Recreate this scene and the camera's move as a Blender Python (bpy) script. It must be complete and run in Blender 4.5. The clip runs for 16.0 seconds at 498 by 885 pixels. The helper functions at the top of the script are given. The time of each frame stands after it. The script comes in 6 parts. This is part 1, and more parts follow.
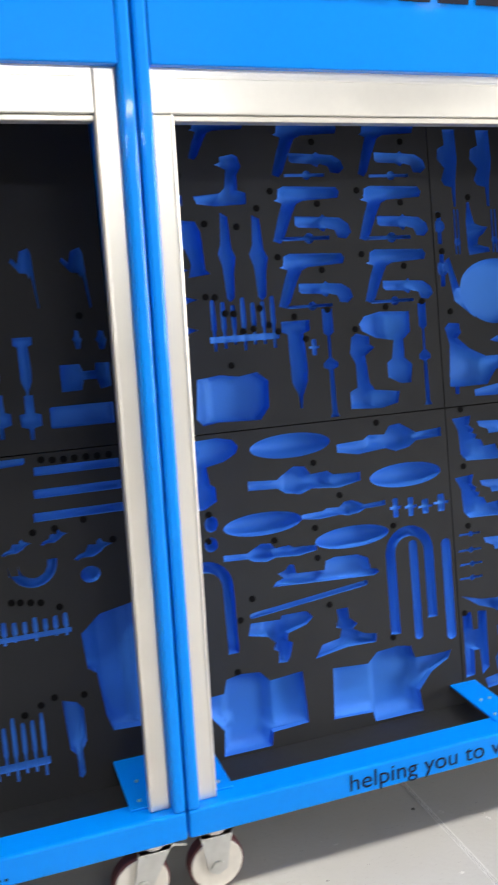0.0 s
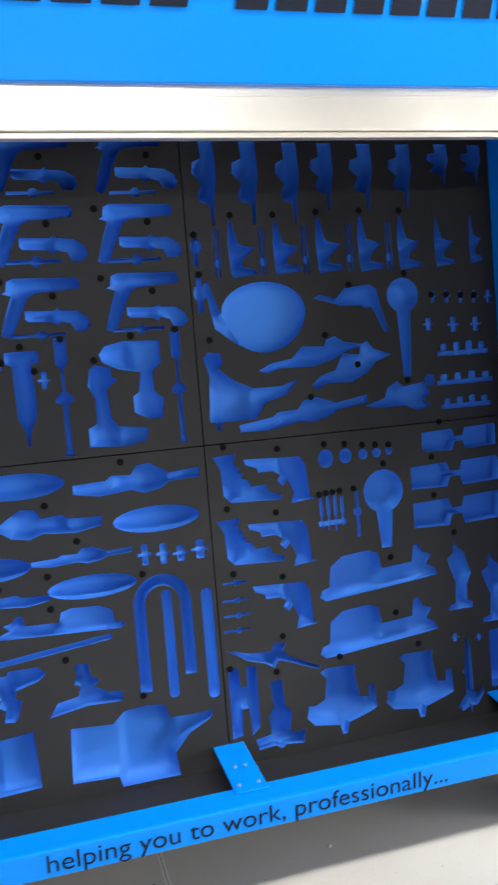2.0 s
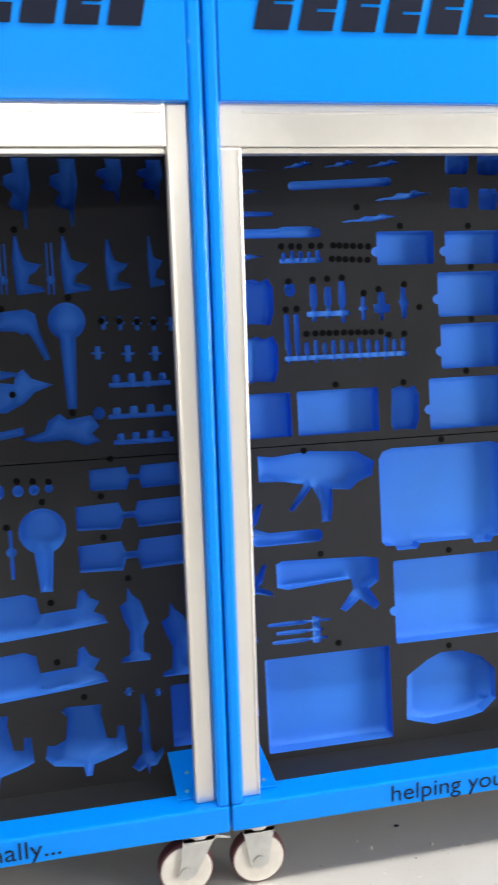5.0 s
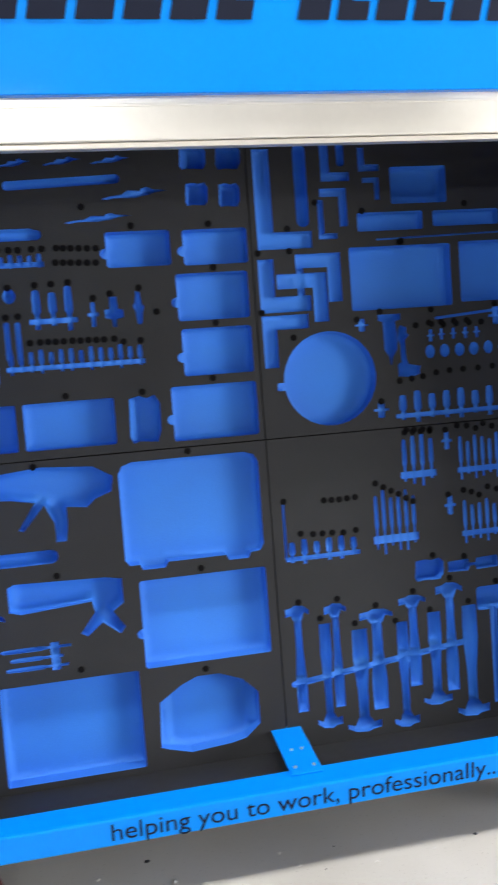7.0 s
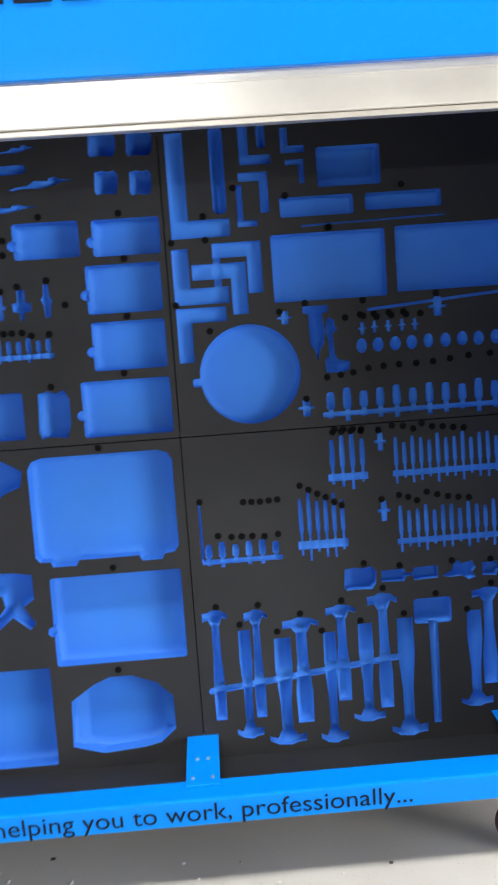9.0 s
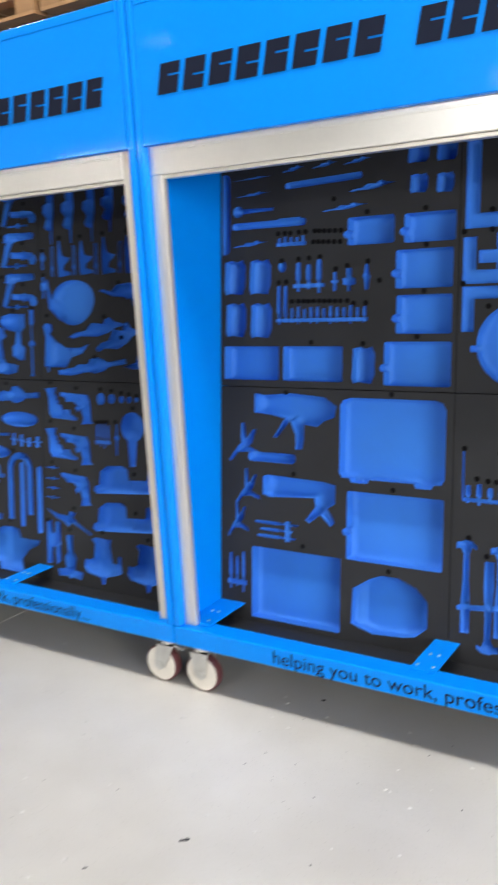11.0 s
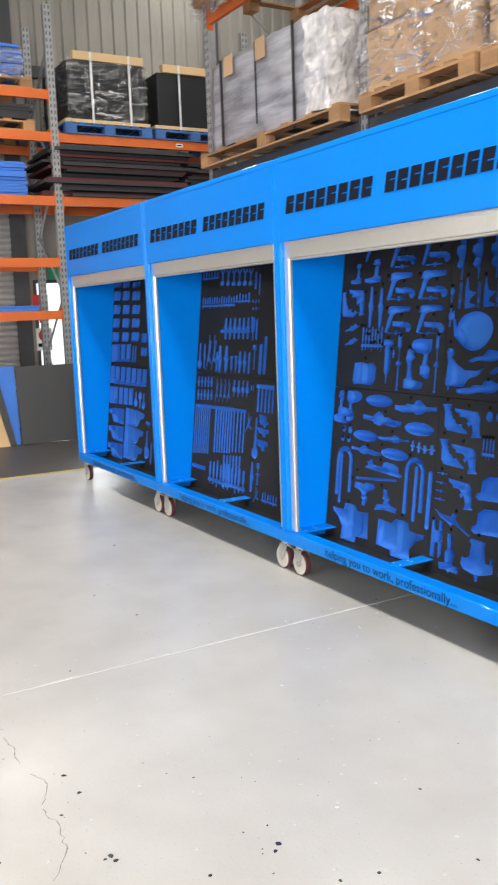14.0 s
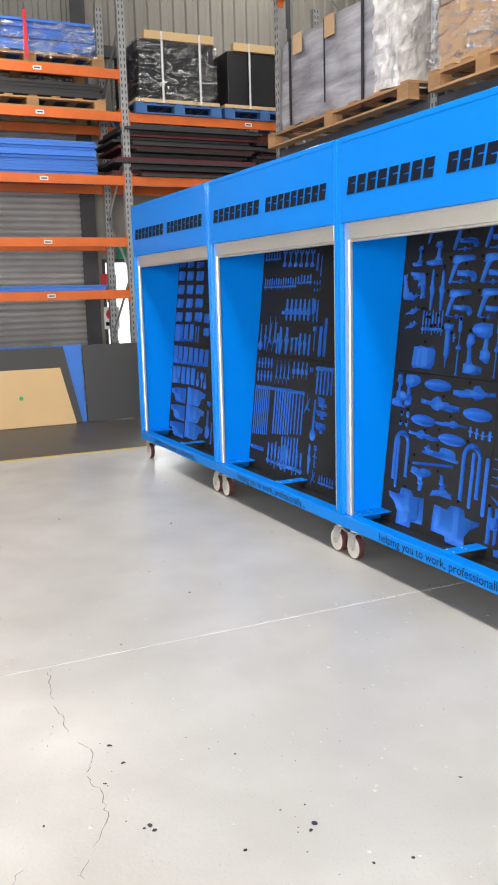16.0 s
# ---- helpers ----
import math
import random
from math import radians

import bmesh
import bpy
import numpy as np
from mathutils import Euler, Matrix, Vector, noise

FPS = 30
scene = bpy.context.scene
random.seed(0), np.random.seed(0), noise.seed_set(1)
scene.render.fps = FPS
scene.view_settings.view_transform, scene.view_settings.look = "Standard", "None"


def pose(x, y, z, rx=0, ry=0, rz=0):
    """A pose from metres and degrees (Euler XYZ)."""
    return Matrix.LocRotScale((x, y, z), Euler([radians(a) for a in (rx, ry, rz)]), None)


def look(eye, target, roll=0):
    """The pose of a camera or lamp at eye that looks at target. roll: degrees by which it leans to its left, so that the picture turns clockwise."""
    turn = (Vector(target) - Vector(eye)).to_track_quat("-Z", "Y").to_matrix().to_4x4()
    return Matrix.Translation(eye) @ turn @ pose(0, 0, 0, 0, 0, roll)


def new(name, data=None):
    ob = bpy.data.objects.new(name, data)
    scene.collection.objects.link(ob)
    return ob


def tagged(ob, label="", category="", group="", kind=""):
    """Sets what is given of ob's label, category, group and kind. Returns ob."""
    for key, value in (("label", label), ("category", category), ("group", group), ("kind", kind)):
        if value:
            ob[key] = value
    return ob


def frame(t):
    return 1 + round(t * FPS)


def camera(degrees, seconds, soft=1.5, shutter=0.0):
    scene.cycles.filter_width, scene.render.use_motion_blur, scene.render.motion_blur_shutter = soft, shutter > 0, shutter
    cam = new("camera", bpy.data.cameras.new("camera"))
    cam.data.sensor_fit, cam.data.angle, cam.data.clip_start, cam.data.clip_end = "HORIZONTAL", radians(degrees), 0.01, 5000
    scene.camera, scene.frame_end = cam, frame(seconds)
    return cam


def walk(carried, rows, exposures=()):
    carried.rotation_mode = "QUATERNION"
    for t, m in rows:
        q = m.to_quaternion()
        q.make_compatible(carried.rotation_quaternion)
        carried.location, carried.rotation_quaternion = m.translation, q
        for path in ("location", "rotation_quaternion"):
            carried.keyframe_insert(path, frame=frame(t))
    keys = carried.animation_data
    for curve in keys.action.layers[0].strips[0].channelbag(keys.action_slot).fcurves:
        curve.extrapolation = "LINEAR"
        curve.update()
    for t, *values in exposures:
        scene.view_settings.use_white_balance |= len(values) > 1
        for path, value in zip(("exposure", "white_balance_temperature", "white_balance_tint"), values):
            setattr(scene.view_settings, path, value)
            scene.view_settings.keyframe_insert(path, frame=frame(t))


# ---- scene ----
cam = camera(32.16, 16.0, soft=1.9, shutter=0.6)
PATH = [
    (0, (0.0499, -0.0045, 1.4634), (0.6797, 1.8555, 1.0845), -2.94),
    (0.5, (0.2567, -0.0158, 1.5307), (0.8571, 1.8437, 1.1045), -1.86),
    (1, (0.4543, -0.0571, 1.4962), (1.0444, 1.8122, 1.0993), -2.36),
    (1.5, (0.6843, -0.0335, 1.4892), (1.2625, 1.8401, 1.0953), -2.59),
    (2, (0.8609, -0.0371, 1.4944), (1.4073, 1.8491, 1.1154), -2.83),
    (2.5, (1.0675, -0.0700, 1.5029), (1.5429, 1.8379, 1.1370), -2.05),
    (3, (1.2692, -0.0916, 1.5129), (1.6913, 1.8283, 1.1442), -2.71),
    (3.5, (1.4558, -0.0712, 1.5040), (1.8430, 1.8570, 1.1406), -2.75),
    (4, (1.6164, -0.0618, 1.5212), (2.0033, 1.8650, 1.1503), -2.76),
    (4.5, (1.8098, -0.1003, 1.5177), (2.1939, 1.8275, 1.1489), -2.02),
    (4.7, (1.8702, -0.1164, 1.5127), (2.2619, 1.8098, 1.1437), -1.71),
    (6.8, (2.6104, -0.1143, 1.5317), (3.0070, 1.8056, 1.1357), -2.98),
    (7, (2.6911, -0.1183, 1.5094), (3.0736, 1.8065, 1.1239), -3.06),
    (7.5, (2.8443, -0.0720, 1.4994), (3.2326, 1.8531, 1.1208), -3.16),
    (8, (3.0080, -0.0225, 1.4982), (3.3533, 1.9148, 1.1409), -4.11),
    (8.2, (3.0684, -0.0074, 1.5118), (3.3780, 1.9336, 1.1420), -4.36),
    (10.3, (3.7758, -0.3503, 1.5028), (3.1060, 1.4796, 1.0526), -2.32),
    (10.5, (3.8909, -0.3859, 1.4961), (3.0766, 1.3919, 1.0759), -2.30),
    (11, (4.0968, -0.4878, 1.4999), (3.0273, 1.1531, 1.0951), -3.38),
    (11.5, (4.2634, -0.5638, 1.5059), (2.9844, 0.9151, 1.0852), -4.24),
    (12, (4.4009, -0.5723, 1.4999), (2.9391, 0.7296, 1.0894), -2.99),
    (12.5, (4.4920, -0.6016, 1.5117), (2.9147, 0.5701, 1.1383), -2.58),
    (13, (4.5251, -0.6512, 1.5198), (2.8819, 0.4459, 1.2096), -2.47),
    (13.5, (4.5631, -0.7379, 1.5186), (2.8766, 0.2971, 1.2282), -2.57),
    (14, (4.5776, -0.7935, 1.5186), (2.8565, 0.1794, 1.2167), -2.08),
    (14.5, (4.5914, -0.7949, 1.5189), (2.8414, 0.1166, 1.1923), -1.48),
    (15, (4.6084, -0.7696, 1.5224), (2.8411, 0.0989, 1.1729), -1.27),
    (15.5, (4.6109, -0.7509, 1.5184), (2.8332, 0.0945, 1.1650), -1.45),
    (16, (4.6148, -0.7424, 1.5216), (2.8278, 0.0887, 1.1810), -1.50),
]
walk(cam, [(t, look(eye, target, roll)) for t, eye, target, roll in PATH],
     exposures=[(0.0, -0.06), (0.5, -0.02), (1.5, 0.0), (3.0, 0.15), (4.5, -0.08), (7.0, -0.14), (8.2, -0.10), (10.5, -0.22), (12.0, -0.33), (13.5, -0.19), (14.5, -0.19), (15.5, -0.27), (16.0, -0.21)])

# ---- world and lights ----
world = bpy.data.worlds.new("world")
scene.world = world
world.use_nodes = True
wn = world.node_tree
sky = wn.nodes.new("ShaderNodeTexSky")
sky.sky_type, sky.sun_disc = "NISHITA", False
sky.sun_elevation, sky.sun_rotation = radians(50), radians(200)
wn.links.new(sky.outputs[0], wn.nodes["Background"].inputs[0])
wn.nodes["Background"].inputs[1].default_value = 0.12
scene.view_settings.exposure = 0.0


def area_lamp(name, m, sx, sy, watts, colour):
    data = bpy.data.lights.new(name, "AREA")
    data.shape, data.size, data.size_y, data.energy, data.color = "RECTANGLE", sx, sy, watts, colour
    ob = new(name, data)
    ob.matrix_world = m
    return ob


# unseen roof strips: y 0.15 placed by shadow edges, y -9 added as frontal fill
for y, watts in ((-9.0, 170), (0.15, 640)):
    area_lamp("unseen_roof_light", pose(5.6, y, 6.85), 13.5, 0.9, watts, (1.0, 0.97, 0.925))
# strip added without a known source, to brighten the end wall and racks
area_lamp("unseen_roof_light", pose(-3.6, 5.2, 6.85), 7.0, 0.9, 170, (1.0, 0.97, 0.925))
# high-bay lamps in two rows
HIGH_BAYS = [(x, y, 5.1) for y in (-8.0, 0.4) for x in (-5.0, -1.0, 3.0, 7.0, 11.0)]
for x, y, z in HIGH_BAYS:
    lamp = area_lamp("high_bay_light", pose(x, y, z), 0.42, 0.42, 6 if y < -5 else 60, (1.0, 0.96, 0.90))
    lamp.data.shape = "DISK"
# long tubes under the far eave
TUBES = [(-6.3, -8.0, 3.5), (1.6, -8.0, 3.65)]
for x, y, z in TUBES:
    area_lamp("tube_light", pose(x, y, z, 60), 2.2, 0.12, 70 if x < 0 else 150, (1.0, 0.99, 0.97))
# daylight through the open vehicle door in the east wall
area_lamp("vehicle_door_daylight", pose(12.95, -5.0, 2.1, 0, 90, 0), 4.0, 5.6, 1650, (1.0, 0.975, 0.93))
# daylight in the open side door
area_lamp("door_daylight", pose(-7.5, 3.35, 1.2, 0, -90, 0), 2.0, 0.9, 20, (0.95, 0.98, 1.0))


# ---- materials ----
def mat(name, rgb, rough=0.5, metal=0.0, vary=0.12, scale=6.0, bump=0.0, bscale=60.0, coat=0.0, stretch=(1, 1, 1), rvary=0.15, piece=0.0):
    m = bpy.data.materials.new(name)
    m.use_nodes = True
    nt = m.node_tree
    b = nt.nodes["Principled BSDF"]
    b.inputs["Roughness"].default_value, b.inputs["Metallic"].default_value = rough, metal
    b.inputs["Coat Weight"].default_value, b.inputs["Coat Roughness"].default_value = coat, 0.06
    co = nt.nodes.new("ShaderNodeTexCoord")
    mp = nt.nodes.new("ShaderNodeMapping")
    mp.inputs["Scale"].default_value = stretch
    nt.links.new(co.outputs["Object"], mp.inputs[0])
    big, small = nt.nodes.new("ShaderNodeTexNoise"), nt.nodes.new("ShaderNodeTexNoise")
    big.inputs["Scale"].default_value, big.inputs["Detail"].default_value = scale, 5
    small.inputs["Scale"].default_value, small.inputs["Detail"].default_value = bscale, 4
    for n in (big, small):
        nt.links.new(mp.outputs[0], n.inputs["Vector"])
    mixn = nt.nodes.new("ShaderNodeMath")
    mixn.operation = "MULTIPLY_ADD"
    nt.links.new(small.outputs[0], mixn.inputs[0])
    mixn.inputs[1].default_value = 0.35
    nt.links.new(big.outputs[0], mixn.inputs[2])
    ramp = nt.nodes.new("ShaderNodeMapRange")
    ramp.inputs[1].default_value, ramp.inputs[2].default_value = 0.35, 1.0
    ramp.inputs[3].default_value, ramp.inputs[4].default_value = 1 - vary, 1 + vary
    nt.links.new(mixn.outputs[0], ramp.inputs[0])
    hsv = nt.nodes.new("ShaderNodeHueSaturation")
    hsv.inputs["Color"].default_value = (*rgb, 1)
    last = ramp.outputs[0]
    if piece:
        info = nt.nodes.new("ShaderNodeObjectInfo")
        pr = nt.nodes.new("ShaderNodeMapRange")
        pr.inputs[3].default_value, pr.inputs[4].default_value = 1 - piece, 1 + piece
        nt.links.new(info.outputs["Random"], pr.inputs[0])
        mul = nt.nodes.new("ShaderNodeMath")
        mul.operation = "MULTIPLY"
        nt.links.new(last, mul.inputs[0])
        nt.links.new(pr.outputs[0], mul.inputs[1])
        last = mul.outputs[0]
    nt.links.new(last, hsv.inputs["Value"])
    nt.links.new(hsv.outputs[0], b.inputs["Base Color"])
    rr = nt.nodes.new("ShaderNodeMapRange")
    rr.inputs[3].default_value, rr.inputs[4].default_value = max(0.02, rough - rvary), min(1, rough + rvary)
    nt.links.new(mixn.outputs[0], rr.inputs[0])
    nt.links.new(rr.outputs[0], b.inputs["Roughness"])
    if bump:
        bp = nt.nodes.new("ShaderNodeBump")
        bp.inputs["Strength"].default_value, bp.inputs["Distance"].default_value = bump, 0.004
        nt.links.new(small.outputs[0], bp.inputs["Height"])
        nt.links.new(bp.outputs[0], b.inputs["Normal"])
    return m


M_BLUE = mat("blue_powder_coat", (0.0, 0.225, 0.82), 0.35, vary=0.04, scale=2, bscale=160, rvary=0.05, coat=0.17)
M_BLUE.node_tree.nodes["Principled BSDF"].inputs["Coat Roughness"].default_value = 0.05
M_BLUE.node_tree.nodes["Principled BSDF"].inputs["Specular IOR Level"].default_value = 0.1
M_ALU = mat("anodised_aluminium", (0.80, 0.77, 0.71), 0.34, 0.75, vary=0.05, scale=3, bscale=40, stretch=(1, 1, 0.05), rvary=0.1)
M_SHUT = mat("cream_shutter_slats", (0.84, 0.82, 0.78), 0.30, 0.85, vary=0.05, scale=3, rvary=0.1)
# the slight blue in the black stands in for light bounced off blue surfaces
M_FOAM = mat("black_foam", (0.025, 0.026, 0.029), 0.85, vary=0.25, scale=3, bump=0.25, bscale=350, rvary=0.1)
M_FOAM.node_tree.nodes["Principled BSDF"].inputs["Specular IOR Level"].default_value = 0.2
M_FBLUE = mat("blue_foam", (0.022, 0.168, 0.63), 0.7, vary=0.10, scale=5, bump=0.15, bscale=300, rvary=0.1)
M_HOLE = mat("black_plug", (0.003, 0.003, 0.004), 0.9)
M_HOLE.node_tree.nodes["Principled BSDF"].inputs["Specular IOR Level"].default_value = 0.1
M_DARK = mat("black_tray", (0.012, 0.013, 0.015), 0.6, vary=0.2)
M_INK = mat("navy_lettering", (0.006, 0.009, 0.024), 0.5)
M_INK.node_tree.nodes["Principled BSDF"].inputs["Specular IOR Level"].default_value = 0.15
M_ZINC = mat("zinc_plate", (0.62, 0.62, 0.60), 0.35, 0.8, vary=0.15, scale=20)
M_NYLON = mat("cream_nylon_wheel", (0.72, 0.68, 0.62), 0.5, vary=0.12, scale=25)
M_TYRE = mat("maroon_tyre", (0.10, 0.03, 0.035), 0.55, vary=0.2, scale=25)
M_STEEL = mat("galvanised_upright", (0.42, 0.43, 0.43), 0.45, 0.6, vary=0.2, scale=12)
M_ORANGE = mat("orange_beam", (0.70, 0.15, 0.028), 0.5, vary=0.15, scale=4)
M_PINE = mat("pallet_pine", (0.38, 0.205, 0.09), 0.8, vary=0.3, scale=5, bump=0.4, bscale=40, stretch=(0.3, 1, 1), piece=0.2)
M_BPAL = mat("blue_painted_timber", (0.05, 0.14, 0.36), 0.7, vary=0.3, scale=6, piece=0.15)
M_SHEETB = mat("blue_foam_sheet", (0.06, 0.20, 0.66), 0.7, vary=0.1, scale=2, piece=0.15)
M_SHEETK = mat("dark_foam_sheet", (0.035, 0.033, 0.036), 0.7, vary=0.3, scale=2, piece=0.5)
M_SHEETR = mat("maroon_foam_sheet", (0.10, 0.02, 0.025), 0.7, vary=0.3, scale=2, piece=0.3)
M_GREYB = mat("grey_foam_board", (0.075, 0.075, 0.078), 0.75, vary=0.08, scale=2, bump=0.1, bscale=200)
M_TAN = mat("tan_board", (0.72, 0.50, 0.26), 0.7, vary=0.06, scale=2)
M_CARD = mat("brown_cardboard", (0.52, 0.34, 0.19), 0.75, vary=0.12, scale=3, piece=0.1)
M_STRAP = mat("black_strap", (0.01, 0.01, 0.012), 0.5)
M_WSTRAP = mat("white_strap", (0.75, 0.75, 0.75), 0.5)
M_RSTRAP = mat("red_strap", (0.65, 0.03, 0.05), 0.5)
# the strong stretched tone variation paints lit and shaded creases into the grey
M_GREYLOAD = mat("grey_plastic_sheeting", (0.30, 0.295, 0.315), 0.30, vary=0.75, scale=2.2, bump=1.0, bscale=7, stretch=(0.7, 1, 4.5))
M_FILM = mat("white_creased_film", (0.60, 0.57, 0.55), 0.18, vary=0.55, scale=6, bump=0.8, bscale=14)
M_BLACKLOAD = mat("black_load", (0.012, 0.013, 0.016), 0.4, vary=0.3)
M_CLAD = mat("grey_brown_cladding", (0.34, 0.32, 0.285), 0.55, vary=0.12, scale=1.5)
M_ROLLER = mat("grey_roller_door", (0.55, 0.54, 0.52), 0.38, 0.3, vary=0.12, scale=3)
M_COL = mat("dark_steel_column", (0.07, 0.07, 0.075), 0.5, vary=0.2)
M_WALL = mat("pale_wall", (0.26, 0.255, 0.245), 0.7, vary=0.1, scale=1)
M_SIGNR = mat("red_sign", (0.55, 0.03, 0.04), 0.4)
M_SIGNW = mat("white_sign", (0.8, 0.8, 0.78), 0.4)
M_SIGNG = mat("green_sign", (0.02, 0.45, 0.22), 0.4)
M_YELLOW = mat("yellow_line_paint", (0.70, 0.52, 0.12), 0.6, vary=0.2)
M_DEBRIS = mat("dark_grit", (0.04, 0.04, 0.045), 0.8, piece=0.6)
# pale colour stands in for the light caught by small floor dents
M_LIT_DENT = mat("pale_dent_highlight", (0.62, 0.61, 0.585), 0.7)


def wrap_material(low, high):
    m = bpy.data.materials.new("stretch_wrap")
    m.use_nodes = True
    nt = m.node_tree
    out = nt.nodes["Material Output"]
    nt.nodes.remove(nt.nodes["Principled BSDF"])
    tr, gl, mx = nt.nodes.new("ShaderNodeBsdfTransparent"), nt.nodes.new("ShaderNodeBsdfGlossy"), nt.nodes.new("ShaderNodeMixShader")
    gl.inputs["Roughness"].default_value = 0.14
    no, co, mp = nt.nodes.new("ShaderNodeTexNoise"), nt.nodes.new("ShaderNodeTexCoord"), nt.nodes.new("ShaderNodeMapping")
    mp.inputs["Scale"].default_value = (1, 1, 3)
    mp.inputs["Rotation"].default_value = (0.3, 0.4, 0)
    no.inputs["Scale"].default_value, no.inputs["Detail"].default_value, no.inputs["Distortion"].default_value = 5, 6, 1.5
    nt.links.new(co.outputs["Object"], mp.inputs[0])
    nt.links.new(mp.outputs[0], no.inputs["Vector"])
    bp = nt.nodes.new("ShaderNodeBump")
    bp.inputs["Strength"].default_value, bp.inputs["Distance"].default_value = 1.0, 0.06
    nt.links.new(no.outputs[0], bp.inputs["Height"])
    nt.links.new(bp.outputs[0], gl.inputs["Normal"])
    mr = nt.nodes.new("ShaderNodeMapRange")
    mr.inputs[1].default_value, mr.inputs[2].default_value, mr.inputs[3].default_value, mr.inputs[4].default_value = 0.46, 0.66, low, high
    nt.links.new(no.outputs[0], mr.inputs[0])
    nt.links.new(mr.outputs[0], mx.inputs[0])
    nt.links.new(tr.outputs[0], mx.inputs[1])
    nt.links.new(gl.outputs[0], mx.inputs[2])
    nt.links.new(mx.outputs[0], out.inputs[0])
    return m


M_DAY = bpy.data.materials.new("bright_outdoors")
M_DAY.use_nodes = True
M_DAY.node_tree.nodes["Principled BSDF"].inputs["Emission Color"].default_value = (0.96, 0.98, 1, 1)
M_DAY.node_tree.nodes["Principled BSDF"].inputs["Emission Strength"].default_value = 1.6
M_WRAP = wrap_material(0.10, 0.85)
M_WRAP_THIN = wrap_material(0.02, 0.6)


def floor_material():
    m = bpy.data.materials.new("painted_concrete")
    m.use_nodes = True
    nt = m.node_tree
    b = nt.nodes["Principled BSDF"]
    co = nt.nodes.new("ShaderNodeTexCoord")

    def noise_node(scale, detail, dist=0.0):
        n = nt.nodes.new("ShaderNodeTexNoise")
        n.inputs["Scale"].default_value, n.inputs["Detail"].default_value, n.inputs["Distortion"].default_value = scale, detail, dist
        nt.links.new(co.outputs["Object"], n.inputs["Vector"])
        return n

    def ranged(src, a, b_, c, d):
        r = nt.nodes.new("ShaderNodeMapRange")
        for i, v in enumerate((a, b_, c, d)):
            r.inputs[i + 1].default_value = v
        nt.links.new(src, r.inputs[0])
        return r.outputs[0]

    big, mid, fine = noise_node(0.9, 3, 0.3), noise_node(2.6, 6), noise_node(70, 4)
    speck = noise_node(160, 2)
    base = nt.nodes.new("ShaderNodeMix")
    base.data_type = "RGBA"
    base.inputs[6].default_value, base.inputs[7].default_value = (0.49, 0.48, 0.456, 1), (0.66, 0.645, 0.615, 1)
    nt.links.new(ranged(big.outputs[0], 0.28, 0.72, 0, 1), base.inputs[0])
    dirt = nt.nodes.new("ShaderNodeMix")
    dirt.data_type = "RGBA"
    dirt.inputs[7].default_value = (0.38, 0.358, 0.325, 1)
    nt.links.new(base.outputs[2], dirt.inputs[6])
    nt.links.new(ranged(mid.outputs[0], 0.3, 0.8, 0, 0.42), dirt.inputs[0])
    dots = nt.nodes.new("ShaderNodeMix")
    dots.data_type = "RGBA"
    dots.inputs[7].default_value = (0.25, 0.24, 0.225, 1)
    nt.links.new(dirt.outputs[2], dots.inputs[6])
    nt.links.new(ranged(speck.outputs[0], 0.66, 0.74, 0, 0.6), dots.inputs[0])
    nt.links.new(dots.outputs[2], b.inputs["Base Color"])
    nt.links.new(ranged(mid.outputs[0], 0.2, 0.8, 0.27, 0.39), b.inputs["Roughness"])
    bp = nt.nodes.new("ShaderNodeBump")
    bp.inputs["Strength"].default_value, bp.inputs["Distance"].default_value = 0.2, 0.004
    nt.links.new(fine.outputs[0], bp.inputs["Height"])
    nt.links.new(bp.outputs[0], b.inputs["Normal"])
    return m


M_FLOOR = floor_material()
M_BARE = mat("bare_concrete", (0.095, 0.09, 0.086), 0.45, vary=0.45, scale=1.5, bump=0.2, bscale=60)
M_GROOVE = mat("joint_filler", (0.70, 0.69, 0.67), 0.8, vary=0.25, scale=8)
M_CRACK = mat("crack_shadow", (0.22, 0.205, 0.19), 0.9)
M_SCRAP = mat("navy_foam_scrap", (0.02, 0.024, 0.06), 0.8)


# ---- mesh helpers ----
def part(name, bm, material, parent=None, label="", smooth=False):
    me = bpy.data.meshes.new(name)
    bm.to_mesh(me)
    bm.free()
    me.materials.append(material)
    if smooth:
        for p in me.polygons:
            p.use_smooth = True
    ob = new(name, me)
    if parent is not None:
        ob.parent = parent
    if label:
        tagged(ob, label)
    return ob


def box_into(bm, x0, x1, y0, y1, z0, z1, bevel=0.0):
    vs = [bm.verts.new((x, y, z)) for x in (x0, x1) for y in (y0, y1) for z in (z0, z1)]
    fs = [bm.faces.new([vs[i] for i in f]) for f in ((0, 1, 3, 2), (4, 6, 7, 5), (0, 4, 5, 1), (2, 3, 7, 6), (0, 2, 6, 4), (1, 5, 7, 3))]
    if bevel:
        es = list({e for f in fs for e in f.edges})
        bmesh.ops.bevel(bm, geom=es, offset=bevel, segments=2, affect="EDGES", profile=0.5)


def box(x0, x1, y0, y1, z0, z1, bevel=0.0):
    bm = bmesh.new()
    box_into(bm, min(x0, x1), max(x0, x1), min(y0, y1), max(y0, y1), min(z0, z1), max(z0, z1), bevel)
    return bm


def cyl_into(bm, m, r, depth, seg=24, r2=None):
    bmesh.ops.create_cone(bm, cap_ends=True, segments=seg, radius1=r, radius2=r if r2 is None else r2, depth=depth, matrix=m)


